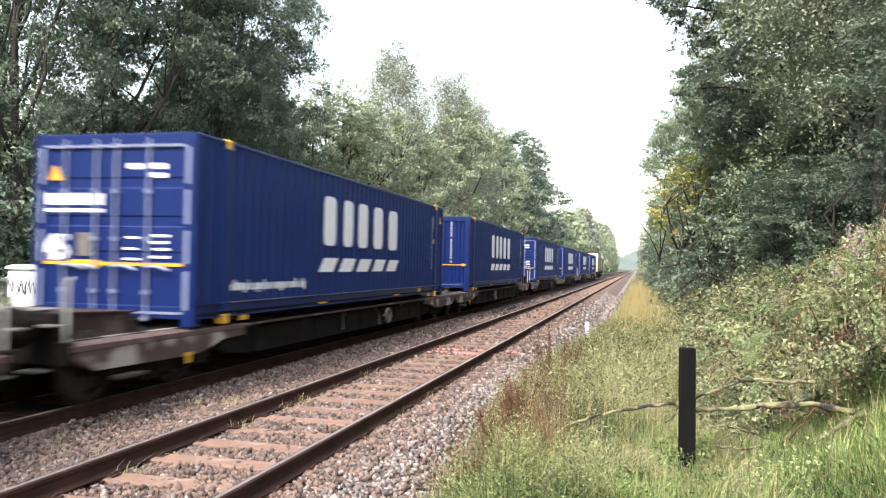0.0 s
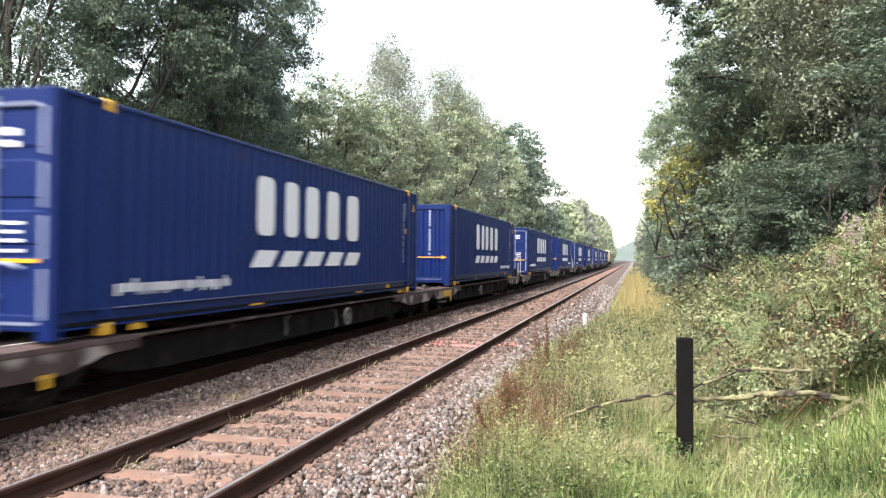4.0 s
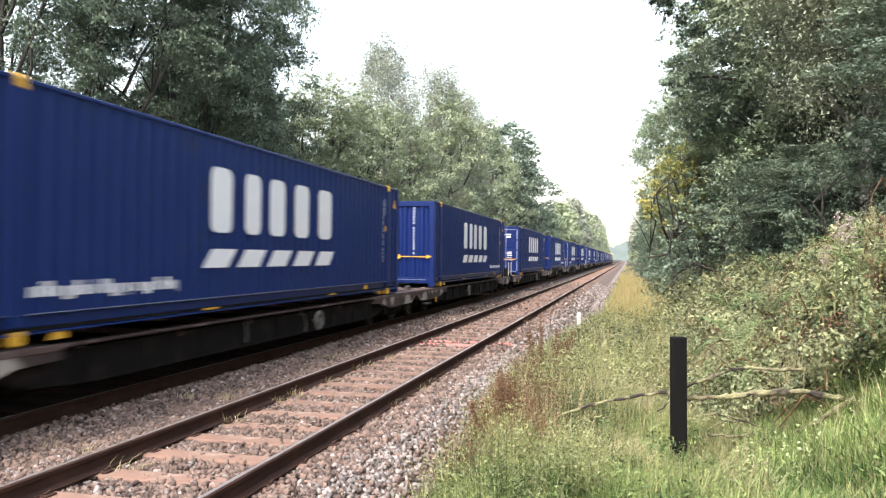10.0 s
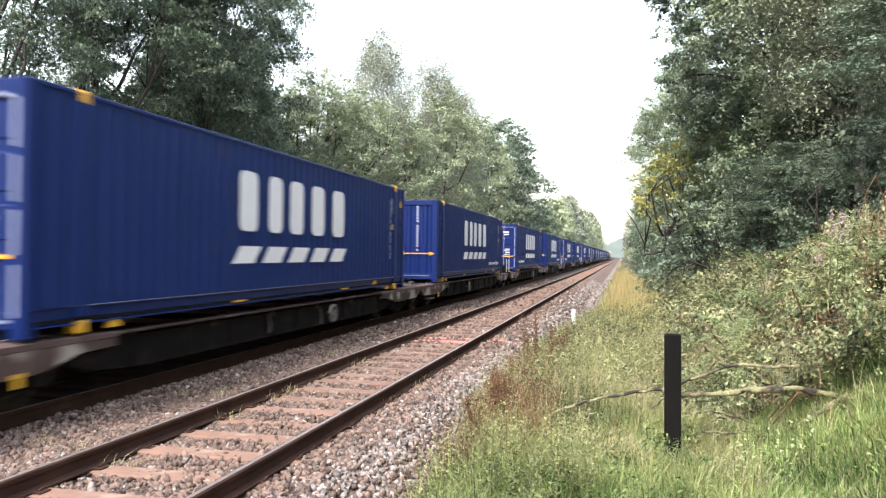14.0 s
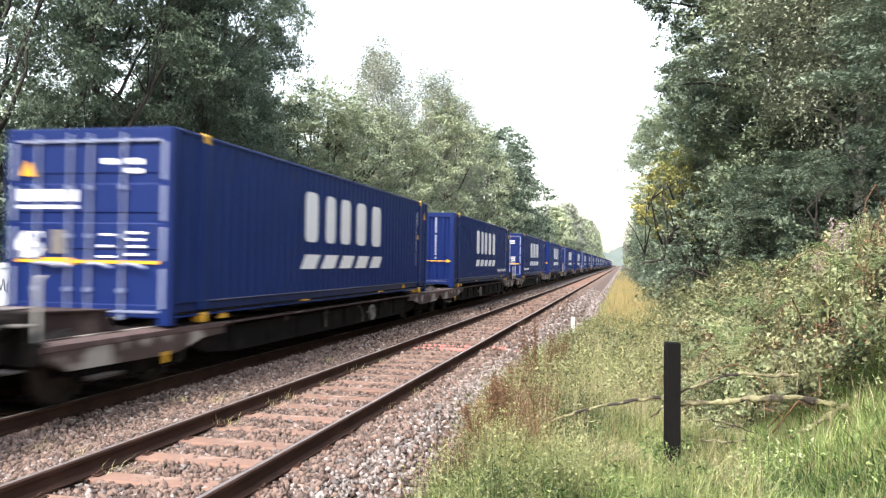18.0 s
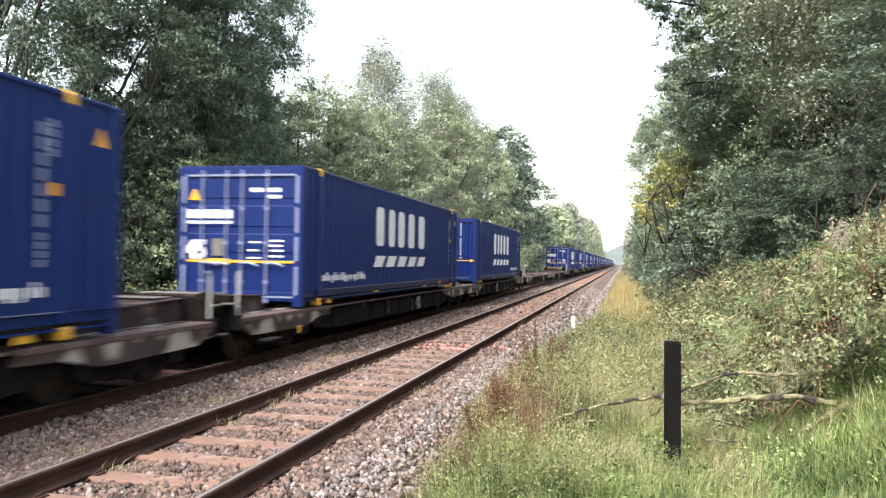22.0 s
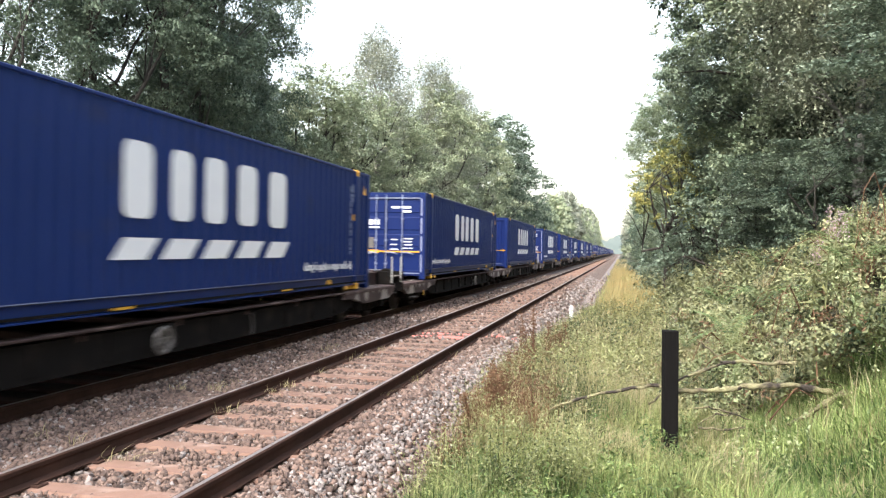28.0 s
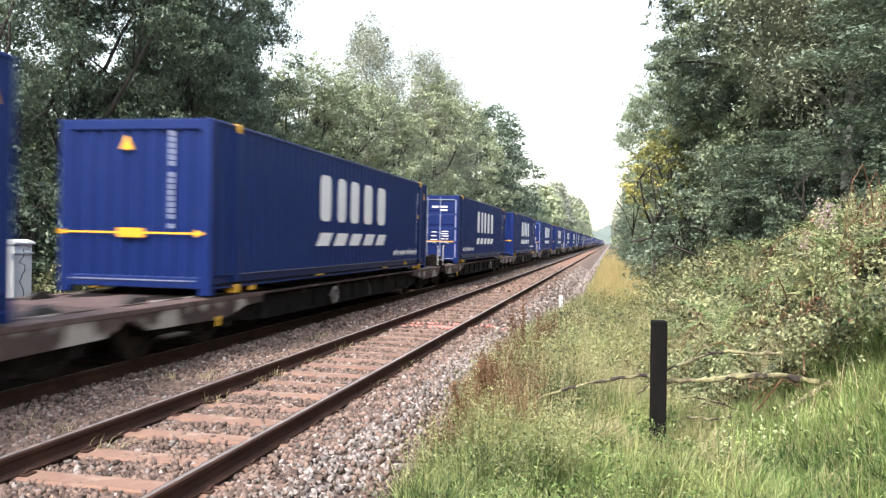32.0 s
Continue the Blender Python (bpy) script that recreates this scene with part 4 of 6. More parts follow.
# ---------------------------------------------------------------- plants
def leaves(rng, centres, normals, size, aspect=0.6, jitter=0.7):
    """Pointed three-cornered leaves at the centres, facing about along the normals. Returns (3n, 3)."""
    n = len(centres)
    nn = normals + rng.normal(0, jitter, (n, 3))
    nn /= np.linalg.norm(nn, axis=1)[:, None] + 1e-9
    a = np.cross(nn, rng.normal(size=(n, 3)))
    a /= np.linalg.norm(a, axis=1)[:, None] + 1e-9
    b = np.cross(nn, a)
    s = (size * rng.uniform(0.6, 1.35, n))[:, None]
    return np.stack([centres - a * s * 0.42 - b * s * aspect * 0.55, centres + a * s * 0.62, centres - a * s * 0.25 + b * s * aspect * 0.6], 1).reshape(-1, 3)


def ico(level):
    bm = bmesh.new()
    bmesh.ops.create_icosphere(bm, subdivisions=level, radius=1.0)
    bm.verts.ensure_lookup_table()
    v = np.array([q.co[:] for q in bm.verts])
    t = np.array([[q.index for q in f.verts] for f in bm.faces])
    bm.free()
    return v, t


ICO = {k: ico(k) for k in (1, 2)}


def foliage(name, rng, lumps, per, size, mat, droop=0.0, thick=0.6, aspect=0.6, soft=0.42, core=0.0, split=0):
    """Leaves through the outer part of each lump (x, y, z, radius, flatten), over a ragged inner mass of larger ones; shading follows the lump."""
    out, nor = [], []
    ICO_V, ICO_T = ICO[2 if size < 0.3 else 1]
    fine = []
    for x, y, z, r, fl in lumps:
        fine.append((x, y, z, r * 0.62, fl, core, 0.45 if split else 1.0))
        for _ in range(split):
            e = rng.normal(size=3) + (0, 0, 0.25)
            e *= r * rng.uniform(0.45, 1.0) / np.linalg.norm(e)
            fine.append((x + e[0], y + e[1], z + e[2] * fl, r * rng.uniform(0.22, 0.46), fl * 0.85, 0.0, 1.0))
    for x, y, z, r, fl, core, share in fine if split else [(*l, core, 1.0) for l in lumps]:
        n = max(8, int(per * share * r * r))
        d = rng.normal(size=(n, 3))
        d /= np.linalg.norm(d, axis=1)[:, None]
        d[:, 2] = np.where(d[:, 2] < -0.55, -d[:, 2], d[:, 2])
        bulge = 1 + 0.25 * np.sin(5 * d[:, 0] + x * 3) * np.sin(4 * d[:, 1] + y * 5) + 0.18 * np.sin(9 * d[:, 2] + 7 * d[:, 0] + z)
        rad = r * (1 - thick * rng.random(n) ** 1.8) * (bulge + 0.09 * rng.normal(size=n))
        c = d * rad[:, None]
        c[:, 2] *= fl
        if droop:
            c[:, 2] -= rng.random(n) ** 2 * droop
        q = leaves(rng, c + (x, y, z), d * 0.75 + np.array([0, 0, 0.75]), size, aspect).reshape(-1, 3, 3)
        m = d * 0.9 + np.array([0, 0, 0.4]) + rng.normal(0, soft, (n, 3))
        if core:
            v = ICO_V * (1 + 0.22 * np.sin(5 * ICO_V[:, :1] + x * 3) * np.sin(4 * ICO_V[:, 1:2] + y * 5) + 0.16 * rng.normal(size=(len(ICO_V), 1)))
            k = v[ICO_T] * (1, 1, fl) * r * core + (x, y, z)
            q = np.concatenate([q, k])
            m = np.concatenate([m, v[ICO_T].mean(1) * 0.9 + np.array([0, 0, 0.3]) + rng.normal(0, soft, (len(k), 3))])
        m /= np.linalg.norm(m, axis=1)[:, None]
        g = np.cross(q[:, 1] - q[:, 0], q[:, 2] - q[:, 0])
        flip = (g * m).sum(1) < 0
        q[flip] = q[flip][:, ::-1]
        out.append(q.reshape(-1, 3))
        nor.append(np.repeat(m, 3, axis=0))
    return quads_mesh(name, np.concatenate(out), 3, mat, np.concatenate(nor))


def tree_lumps(rng, h, r, base, n, shape="round"):
    """Foliage lumps round a crown from base to h with radius r, uneven in outline."""
    lumps = []
    for i in range(n):
        t = (i + rng.random()) / n
        z = base + (h - base) * t
        if shape == "round":
            prof = math.sin(math.pi * (0.16 + 0.80 * t)) ** 0.7
        elif shape == "wide":
            prof = (1 - 0.75 * t ** 2.2)
        elif shape == "column":
            prof = min(1.0, 0.72 + 0.5 * t) * (1 - max(0, t - 0.8) * 2.2)
        else:
            prof = max(0.3, (1 - t) ** 0.45) * (0.35 + 0.65 * min(1, t * 6))
        a = i * 2.39996 + rng.uniform(-0.5, 0.5)
        q = r * prof * (0.35 + 0.65 * rng.random() ** 0.5)
        lr = r * rng.uniform(0.20, 0.36) * (0.75 + 0.4 * prof)
        lumps.append((q * math.cos(a), q * math.sin(a), z, lr, rng.uniform(0.6, 0.9)))
    return lumps


def trunk_bm(rng, h, rad, lumps, limbs=12, lean=0.0):
    bm = bmesh.new()
    pts, cx, cy = [], 0.0, 0.0
    for i in range(8):
        t = i / 7
        pts.append((cx, cy, h * 0.86 * t - (0.25 if i == 0 else 0)))
        cx += rng.uniform(-0.12, 0.12) + lean * 0.12
        cy += rng.uniform(-0.12, 0.12)
    radii = [rad * (1.35 if i == 0 else 1 - 0.85 * i / 7) for i in range(8)]
    tube(bm, pts, radii, 9)
    for k in range(min(limbs, len(lumps))):
        l = lumps[int(k * len(lumps) / limbs)]
        z0 = max(h * 0.14, l[2] * rng.uniform(0.45, 0.72))
        i = min(6, int(z0 / (h * 0.86) * 7))
        f = z0 / (h * 0.86) * 7 - i
        p0 = Vector(pts[i]).lerp(Vector(pts[i + 1]), min(1, max(0, f)))
        p3 = Vector(l[:3])
        mid = p0.lerp(p3, 0.5) + Vector((rng.uniform(-0.5, 0.5), rng.uniform(-0.5, 0.5), rng.uniform(-0.4, 0.4)))
        r0 = rad * 0.42 * (1 - z0 / h)+0.02
        tube(bm, [p0, p0.lerp(mid, 0.5) + Vector((rng.uniform(-0.2, 0.2), rng.uniform(-0.2, 0.2), -0.15)), mid, mid.lerp(p3, 0.6) + Vector((rng.uniform(-0.2, 0.2), rng.uniform(-0.2, 0.2), 0.1)), p3], [r0, r0 * 0.8, r0 * 0.6, r0 * 0.4, r0 * 0.2], 6)
        for _ in range(2):
            e = p3 + Vector((rng.uniform(-1, 1), rng.uniform(-1, 1), rng.uniform(-0.3, 0.8))) * l[3]
            tube(bm, [mid, mid.lerp(e, 0.5) + Vector((0, 0, 0.1)), e], [r0 * 0.4, r0 * 0.25, 0.008], 5)
    return bm


KINDS = {}


def tree_kind(key, label, seed, h, r, base, n, per, size, leaf_mat, bark="bark", shape="round", droop=0.0, rad=0.18, limbs=12, name="tree", core=0.0, split=9):
    rng = np.random.default_rng(seed)
    lumps = tree_lumps(rng, h, r, base, n, shape)
    t = thing(name, label, "tree" if name != "bush" else "bush", group="trees along the line")
    part("trunk", trunk_bm(rng, h, rad, lumps, limbs), M[bark], t, smooth=True)
    part("crown", foliage("crown", rng, lumps, per, size, M[leaf_mat], droop, core=core, split=split), None, t)
    KINDS[key] = [t, False]


def plant(key, x, y, turn=0.0, sx=1.0, sz=None, z=None, label=None):
    src, used = KINDS[key]
    z = float(ground_z(x, y)) if z is None else z
    m = Matrix.LocRotScale((x, y, z), Euler((0, 0, radians(turn))), (sx, sx, sz or sx))
    if used:
        ob = copy_thing(src, m)
    else:
        src.matrix_basis = m
        KINDS[key][1] = True
        ob = src
    if label:
        ob["label"] = label
    return ob


tree_kind("oak_a", "dark green broad oak with crooked limbs", 1, 12.5, 3.6, 3.0, 84, 1150, 0.085, "leaf_oak", shape="round", rad=0.19, limbs=12)
tree_kind("oak_b", "dark green dense oak behind the railway", 2, 11.0, 3.4, 1.0, 80, 420, 0.15, "leaf_dark", shape="round", rad=0.26, limbs=16)
tree_kind("ash", "mid green ash tree in the lineside wood", 3, 11.0, 2.8, 0.6, 80, 800, 0.09, "leaf_mid", shape="wide", rad=0.2)
tree_kind("sallow", "light green sallow tree at the wood's edge", 4, 8.0, 2.5, 0.4, 66, 850, 0.088, "leaf_light", shape="wide", rad=0.15)
tree_kind("birch", "thin olive birch with drooping twigs", 5, 12.6, 2.2, 3.0, 80, 950, 0.075, "leaf_birch", bark="birch_bark", shape="cone", droop=1.1, rad=0.11, limbs=12)
tree_kind("right_a", "dense deep green tree overhanging the lineside path", 6, 11.5, 3.2, 0.2, 112, 900, 0.082, "leaf_dark", shape="column", rad=0.22, limbs=12)
tree_kind("right_b", "tall mid green tree beside the lineside path", 7, 12.5, 3.3, 1.0, 100, 800, 0.098, "leaf_mid", shape="column", rad=0.24, limbs=12)
tree_kind("right_birch", "olive birch with hanging twigs above the lineside path", 13, 13.5, 2.8, 4.0, 100, 1050, 0.072, "leaf_olive", bark="birch_bark", shape="round", droop=1.2, rad=0.13, limbs=6)
tree_kind("yellowing", "sapling with yellowing leaves under the trees", 8, 3.6, 0.9, 1.8, 30, 2600, 0.06, "leaf_yellow", shape="round", rad=0.05, limbs=8, split=5)
tree_kind("bush_a", "green shrub at the edge of the wood", 9, 3.6, 1.6, 0.1, 30, 700, 0.075, "leaf_oak", shape="wide", rad=0.06, limbs=8, name="bush")
tree_kind("bush_b", "pale green shrub at the edge of the wood", 10, 4.2, 1.7, 0.1, 30, 700, 0.075, "leaf_shrub", shape="wide", rad=0.07, limbs=8, name="bush")
tree_kind("bush_c", "deep green shrub at the edge of the wood", 14, 3.2, 1.7, 0.1, 30, 600, 0.08, "leaf_dark", shape="wide", rad=0.06, limbs=8, name="bush")
tree_kind("far_a", "distant green tree along the line", 11, 12.0, 3.6, 0.3, 56, 230, 0.17, "leaf_mid", shape="wide", rad=0.2, limbs=6, core=0.5, split=6)
tree_kind("far_b", "distant dark tree along the line", 12, 13.0, 3.8, 0.3, 56, 230, 0.17, "leaf_dark", shape="round", rad=0.22, limbs=6, core=0.5, split=6)
# far avenue takes the paler leaf colours in place of haze
tree_kind("avenue_a", "distant green tree far down the line, paled for haze", 16, 12.0, 3.6, 0.3, 44, 46, 0.48, "leaf_light", shape="wide", rad=0.2, limbs=4, core=0.7, split=0)
tree_kind("avenue_b", "distant olive tree far down the line, paled for haze", 17, 13.0, 3.8, 0.3, 44, 46, 0.48, "leaf_birch", shape="round", rad=0.22, limbs=4, core=0.7, split=0)
tree_kind("bare", "leaning dark trunk with a thin crown", 15, 13.0, 2.6, 3.4, 64, 520, 0.085, "leaf_oak", shape="round", rad=0.15, limbs=12, split=8)

rt = random.Random(5)


def row(spec):
    for key, x, y, s, *sz in spec:
        plant(key, x, y, rt.uniform(0, 360), s, sz[0] if sz else None)


# left of the line: big oaks near, lighter trees further on, then a long avenue
row((("bare", -16.4, 17.8, 1.1), ("bare", -19.5, 21.0, 0.9, 1.0), ("bare", -14.6, 16.2, 0.8, 1.07), ("bare", -14.3, 19.6, 1.05, 1.12), ("ash", -13.6, 23.4, 0.7, 0.75), ("oak_a", -13.7, 21.9, 0.90, 1.13), ("sallow", -26.5, 31, 1.1), ("oak_a", -14.5, 26.6, 0.93, 1.13), ("sallow", -15.2, 35.5, 1.2, 1.05), ("ash", -14.6, 31.0, 0.8, 0.85), ("far_b", -18, 31, 0.85),
     ("ash", -14.2, 28.5, 0.85, 0.95), ("ash", -13.0, 32.5, 0.9, 0.8), ("sallow", -13.8, 34.6, 1.3, 1.12), ("birch", -13.6, 42.3, 1.25, 1.06),
     ("birch", -14.4, 46.3, 1.25, 1.12), ("sallow", -13.0, 38.3, 1.2, 1.1), ("sallow", -12.6, 43.9, 1.2, 1.1), ("ash", -13.4, 49.6, 1.15, 1.17), ("birch", -13.8, 56.1, 1.25, 1.2), ("birch", -14.0, 61.7, 1.25, 1.22),
     ("sallow", -13.0, 56.1, 1.5, 1.5), ("ash", -13.4, 62.6, 1.25, 1.2), ("birch", -14.0, 68.3, 1.3, 1.22), ("sallow", -12.8, 69.2, 1.6, 1.6), ("oak_b", -13.3, 77.6, 1.3, 1.2), ("oak_b", -13.5, 86.0, 1.25, 1.2), ("far_a", -18, 37, 0.8),
     ("far_b", -20, 44, 0.8), ("far_b", -20, 53, 0.85), ("far_a", -19, 61, 1.0), ("far_b", -19, 72, 1.0), ("far_b", -23, 12, 0.55)))
y = 94
while y < 430:
    k = 0.86 + 0.14 * max(0, (y - 94) / 51) if y < 145 else 1.0 + 0.0022 * (y - 145)
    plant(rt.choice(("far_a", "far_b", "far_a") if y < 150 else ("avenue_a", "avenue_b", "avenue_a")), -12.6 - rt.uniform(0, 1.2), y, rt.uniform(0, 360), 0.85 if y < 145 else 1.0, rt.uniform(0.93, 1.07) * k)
    y += rt.uniform(5.5, 8.0) * (1.5 if y > 200 else 1.0)
for i in range(20):
    yy = 8.5 + i * 2.6 + rt.uniform(-0.5, 0.5)
    plant(rt.choice(("bush_a", "bush_c", "bush_a", "bush_b", "bush_b")) if yy < 22 else rt.choice(("bush_a", "bush_b", "bush_b")), -11.9 - rt.uniform(0, 0.8) - (1.4 if yy < 17 else 0), yy, rt.uniform(0, 360), rt.uniform(0.85, 1.2))
for i in range(7):
    plant("bush_c", -14.6 - rt.uniform(0, 1.2), 9.5 + i * 3.1, rt.uniform(0, 360), rt.uniform(1.1, 1.4))
for x, y, k in ((-11.7, 19.6, 1.1), (-11.9, 22.4, 1.25), (-11.8, 25.2, 1.15), (-12.0, 28.2, 1.2)):
    plant("bush_b", x, y, rt.uniform(0, 360), k)
# low growth deeper in the wood
for i in range(34):
    yy = 6 + i * 3.1
    for x0 in (-16.6, -20.5):
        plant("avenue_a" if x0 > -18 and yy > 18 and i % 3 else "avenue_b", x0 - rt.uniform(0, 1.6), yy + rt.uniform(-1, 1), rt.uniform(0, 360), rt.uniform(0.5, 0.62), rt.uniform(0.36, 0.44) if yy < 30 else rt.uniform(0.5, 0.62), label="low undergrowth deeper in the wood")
# right of the line
row((("right_a", 6.0, 12.5, 0.85, 0.5), ("right_birch", 6.4, 14.6, 1.0), ("right_a", 5.0, 18.5, 0.92, 0.50), ("right_birch", 5.3, 19.6, 1.0), ("right_b", 4.6, 23.0, 0.95, 0.85), ("far_b", 7.8, 27.5, 1.0), ("right_a", 4.4, 26.0, 0.95), ("right_b", 4.7, 29.5, 0.95),
     ("right_a", 4.2, 34.0, 0.92), ("right_b", 3.8, 40, 0.95), ("right_b", 3.5, 48, 0.95),
     ("far_b", 9.5, 34, 1.0), ("far_b", 9.5, 16, 1.0), ("far_b", 9.8, 25, 1.0), ("far_b", 10, 43, 1.0), ("far_b", 9.5, 8.5, 1.0), ("far_b", 8.2, 20.5, 1.05),
     ("far_b", 3.6, 56, 0.8), ("far_a", 3.6, 63, 0.85), ("far_b", 3.6, 70, 0.85), ("far_a", 3.6, 77, 0.85), ("yellowing", 2.2, 25.4, 1.35), ("yellowing", 1.35, 25.0, 1.0)))
y = 83
while y < 430:
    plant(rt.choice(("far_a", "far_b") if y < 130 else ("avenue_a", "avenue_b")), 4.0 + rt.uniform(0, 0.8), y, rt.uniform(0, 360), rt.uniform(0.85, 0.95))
    y += rt.uniform(6, 8.5) * (1.5 if y > 200 else 1.0)
for x, y, s in ((3.4, 15.0, 0.75), (3.0, 18.5, 0.8), (2.7, 22, 0.8), (2.5, 26, 0.8), (2.4, 31, 0.8), (2.3, 36, 0.8), (2.2, 42, 0.85), (2.0, 49, 0.85), (2.0, 56, 0.9), (4.2, 12.2, 0.7), (5.4, 9.6, 0.7)):
    plant(rt.choice(("bush_c", "bush_a")), x, y, rt.uniform(0, 360), s)
# a leafy limb hanging out over the path
rng = np.random.default_rng(31)
limb = [(0.12, 21.8, 9.0, 0.42, 0.8), (0.45, 21.9, 9.35, 0.55, 0.8), (0.8, 22.0, 8.45, 0.45, 0.8), (1.1, 22.0, 9.7, 0.7, 0.8), (0.55, 21.9, 8.75, 0.42, 0.8), (0.9, 22.0, 8.9, 0.55, 0.8), (1.15, 22.1, 8.35, 0.42, 0.8), (1.4, 22.0, 7.95, 0.36, 0.9), (1.55, 22.1, 7.5, 0.30, 1.0), (1.3, 22.2, 9.2, 0.75, 0.8), (1.9, 22.3, 8.6, 0.6, 0.8),
        (2.2, 22.3, 9.3, 0.8, 0.8), (2.7, 22.5, 8.6, 0.7, 0.8), (3.2, 22.8, 9.3, 0.9, 0.8), (3.6, 23.0, 8.3, 0.8, 0.8), (1.9, 22.4, 10.1, 0.9, 0.8), (3.0, 22.6, 10.3, 1.0, 0.8), (2.1, 22.3, 7.8, 0.45, 0.9), (0.7, 22.2, 9.5, 0.5, 0.8), (2.6, 22.7, 7.4, 0.5, 1.0),
        (1.15, 22.0, 6.9, 0.42, 0.9), (1.0, 22.0, 6.3, 0.40, 1.0), (1.5, 22.1, 6.6, 0.6, 0.9), (1.3, 22.1, 5.7, 0.45, 1.0), (1.9, 22.2, 7.1, 0.6, 0.9), (2.1, 22.3, 6.2, 0.8, 0.9), (1.7, 22.2, 5.3, 0.5, 1.0), (2.5, 22.4, 5.4, 0.8, 0.9)]
hang = thing("tree", "tall dark tree with a limb over the path", "tree", pose(0, 0, 0), group="trees along the line")
bm = bmesh.new()
tube(bm, [(5.6, 23.2, 0.8), (5.5, 23.2, 5.0), (5.0, 23.1, 8.0), (4.6, 23.0, 11.0)], [0.24, 0.20, 0.14, 0.05], 9)
tube(bm, [(5.2, 23.1, 7.4), (3.8, 22.9, 8.2), (2.2, 22.3, 8.6), (0.9, 22.0, 8.8)], [0.09, 0.07, 0.045, 0.012], 6)
tube(bm, [(4.8, 23.0, 9.4), (3.4, 22.8, 10.2), (1.8, 22.4, 10.3)], [0.06, 0.045, 0.012], 6)
tube(bm, [(5.5, 23.2, 5.2), (3.8, 22.8, 6.4), (2.2, 22.3, 6.6), (1.2, 22.0, 6.5)], [0.07, 0.055, 0.035, 0.010], 6)
part("trunk", bm, M["bark"], hang, smooth=True)
part("crown", foliage("crown", rng, limb, 2600, 0.078, M["leaf_dark"], split=6), None, hang)
# the wood closes the place behind the camera
for x, y, s in ((6, -7, 1.0), (10, -12, 1.1), (-15, -6, 1.0), (-16, -16, 1.1), (7, -18, 1.1), (-14.5, 3, 0.9), (11, 2, 1.1)):
    plant("far_b", x, y, rt.uniform(0, 360), s)

# woodland where the line runs out of sight, haze mixed into its colour
g = random.Random(3)
bm = bmesh.new()
top = []
for k in range(61):
    x = -120 + k * 4
    top.append((x, 27 + 9 * math.sin(0.31 * k) * math.sin(0.17 * k + 1) + g.uniform(-2, 2)))
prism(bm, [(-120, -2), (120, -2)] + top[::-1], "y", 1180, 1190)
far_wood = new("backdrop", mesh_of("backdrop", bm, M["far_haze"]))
tagged(far_wood, "far woodland at the line's end, haze painted into its colour", "backdrop", kind="structure")
# ---------------------------------------------------------------- ballast stones
CUBE = np.array([(-1, -1, -1), (1, -1, -1), (1, 1, -1), (-1, 1, -1), (-1, -1, 1), (1, -1, 1), (1, 1, 1), (-1, 1, 1)], float) * 0.5
CUBE_T = np.array([(0, 2, 1), (0, 3, 2), (4, 5, 6), (4, 6, 7), (0, 1, 5), (0, 5, 4), (1, 2, 6), (1, 6, 5), (2, 3, 7), (2, 7, 6), (3, 0, 4), (3, 4, 7)])
SLEEPER_Y0, SLEEPER_STEP = -6.0, 0.70
PINK_Y = -6.0 + 0.70 * 32


def stone_mesh(name, rng, x, y, size, mat):
    n = len(x)
    v = CUBE[None] * rng.uniform(0.55, 1.25, (n, 1, 3)) + rng.normal(0, 0.13, (n, 8, 3))
    v[:, 4:, :2] *= rng.uniform(0.45, 0.95, (n, 1, 1))
    v = np.einsum("nij,nkj->nki", turns(rng, n), v) * (size * rng.uniform(0.65, 1.35, n))[:, None, None]
    v += np.stack([x, y, np.maximum(bed_z(x, y), np.where(x > -1.8, ground_z(x, y) + 0.02, -9)) + size * rng.uniform(0.0, 0.45, n)], 1)[:, None, :]
    t = CUBE_T[None] + (np.arange(n) * 8)[:, None, None]
    return tri_mesh(name, v.reshape(-1, 3), t.reshape(-1, 3), mat)


def scatter(rng, x0, x1, y0, y1, density, cover):
    n = int((x1 - x0) * (y1 - y0) * density)
    x, y = rng.uniform(x0, x1, n), rng.uniform(y0, y1, n)
    keep = np.ones(n, bool)
    for c in (NEAR_X, FAR_X):
        for s in (-1, 1):
            keep &= np.abs(x - c - s * GAUGE / 2) > 0.075
        on = (np.abs((y - SLEEPER_Y0 + SLEEPER_STEP / 2) % SLEEPER_STEP - SLEEPER_STEP / 2) < 0.13) & (np.abs(x - c) < 0.95)
        keep &= ~on | (rng.random(n) < cover)
    return x[keep], y[keep]


rng = np.random.default_rng(11)
zones = [(-5.6, BED_R + 0.35, -7.0, 4.0, 70, 0.2, 0.06), (-5.6, BED_R + 0.35, 4.0, 9.0, 800, 0.40, 0.036), (-5.6, BED_R + 0.35, 9.0, 15.0, 480, 0.16, 0.042), (-5.6, BED_R + 0.3, 15.0, 26.0, 130, 0.06, 0.06),
         (-5.6, -0.9, 26.0, 60.0, 32, 0.02, 0.08), (BED_R + 0.3, -0.85, 22.0, 26.0, 90, 0.0, 0.06), (-6.1, -5.6, 4.5, 15.0, 480, 0.20, 0.042), (-6.1, -5.6, 15.0, 30.0, 160, 0.10, 0.056), (-9.2, -7.75, 6.0, 24.0, 60, 0.10, 0.06)]
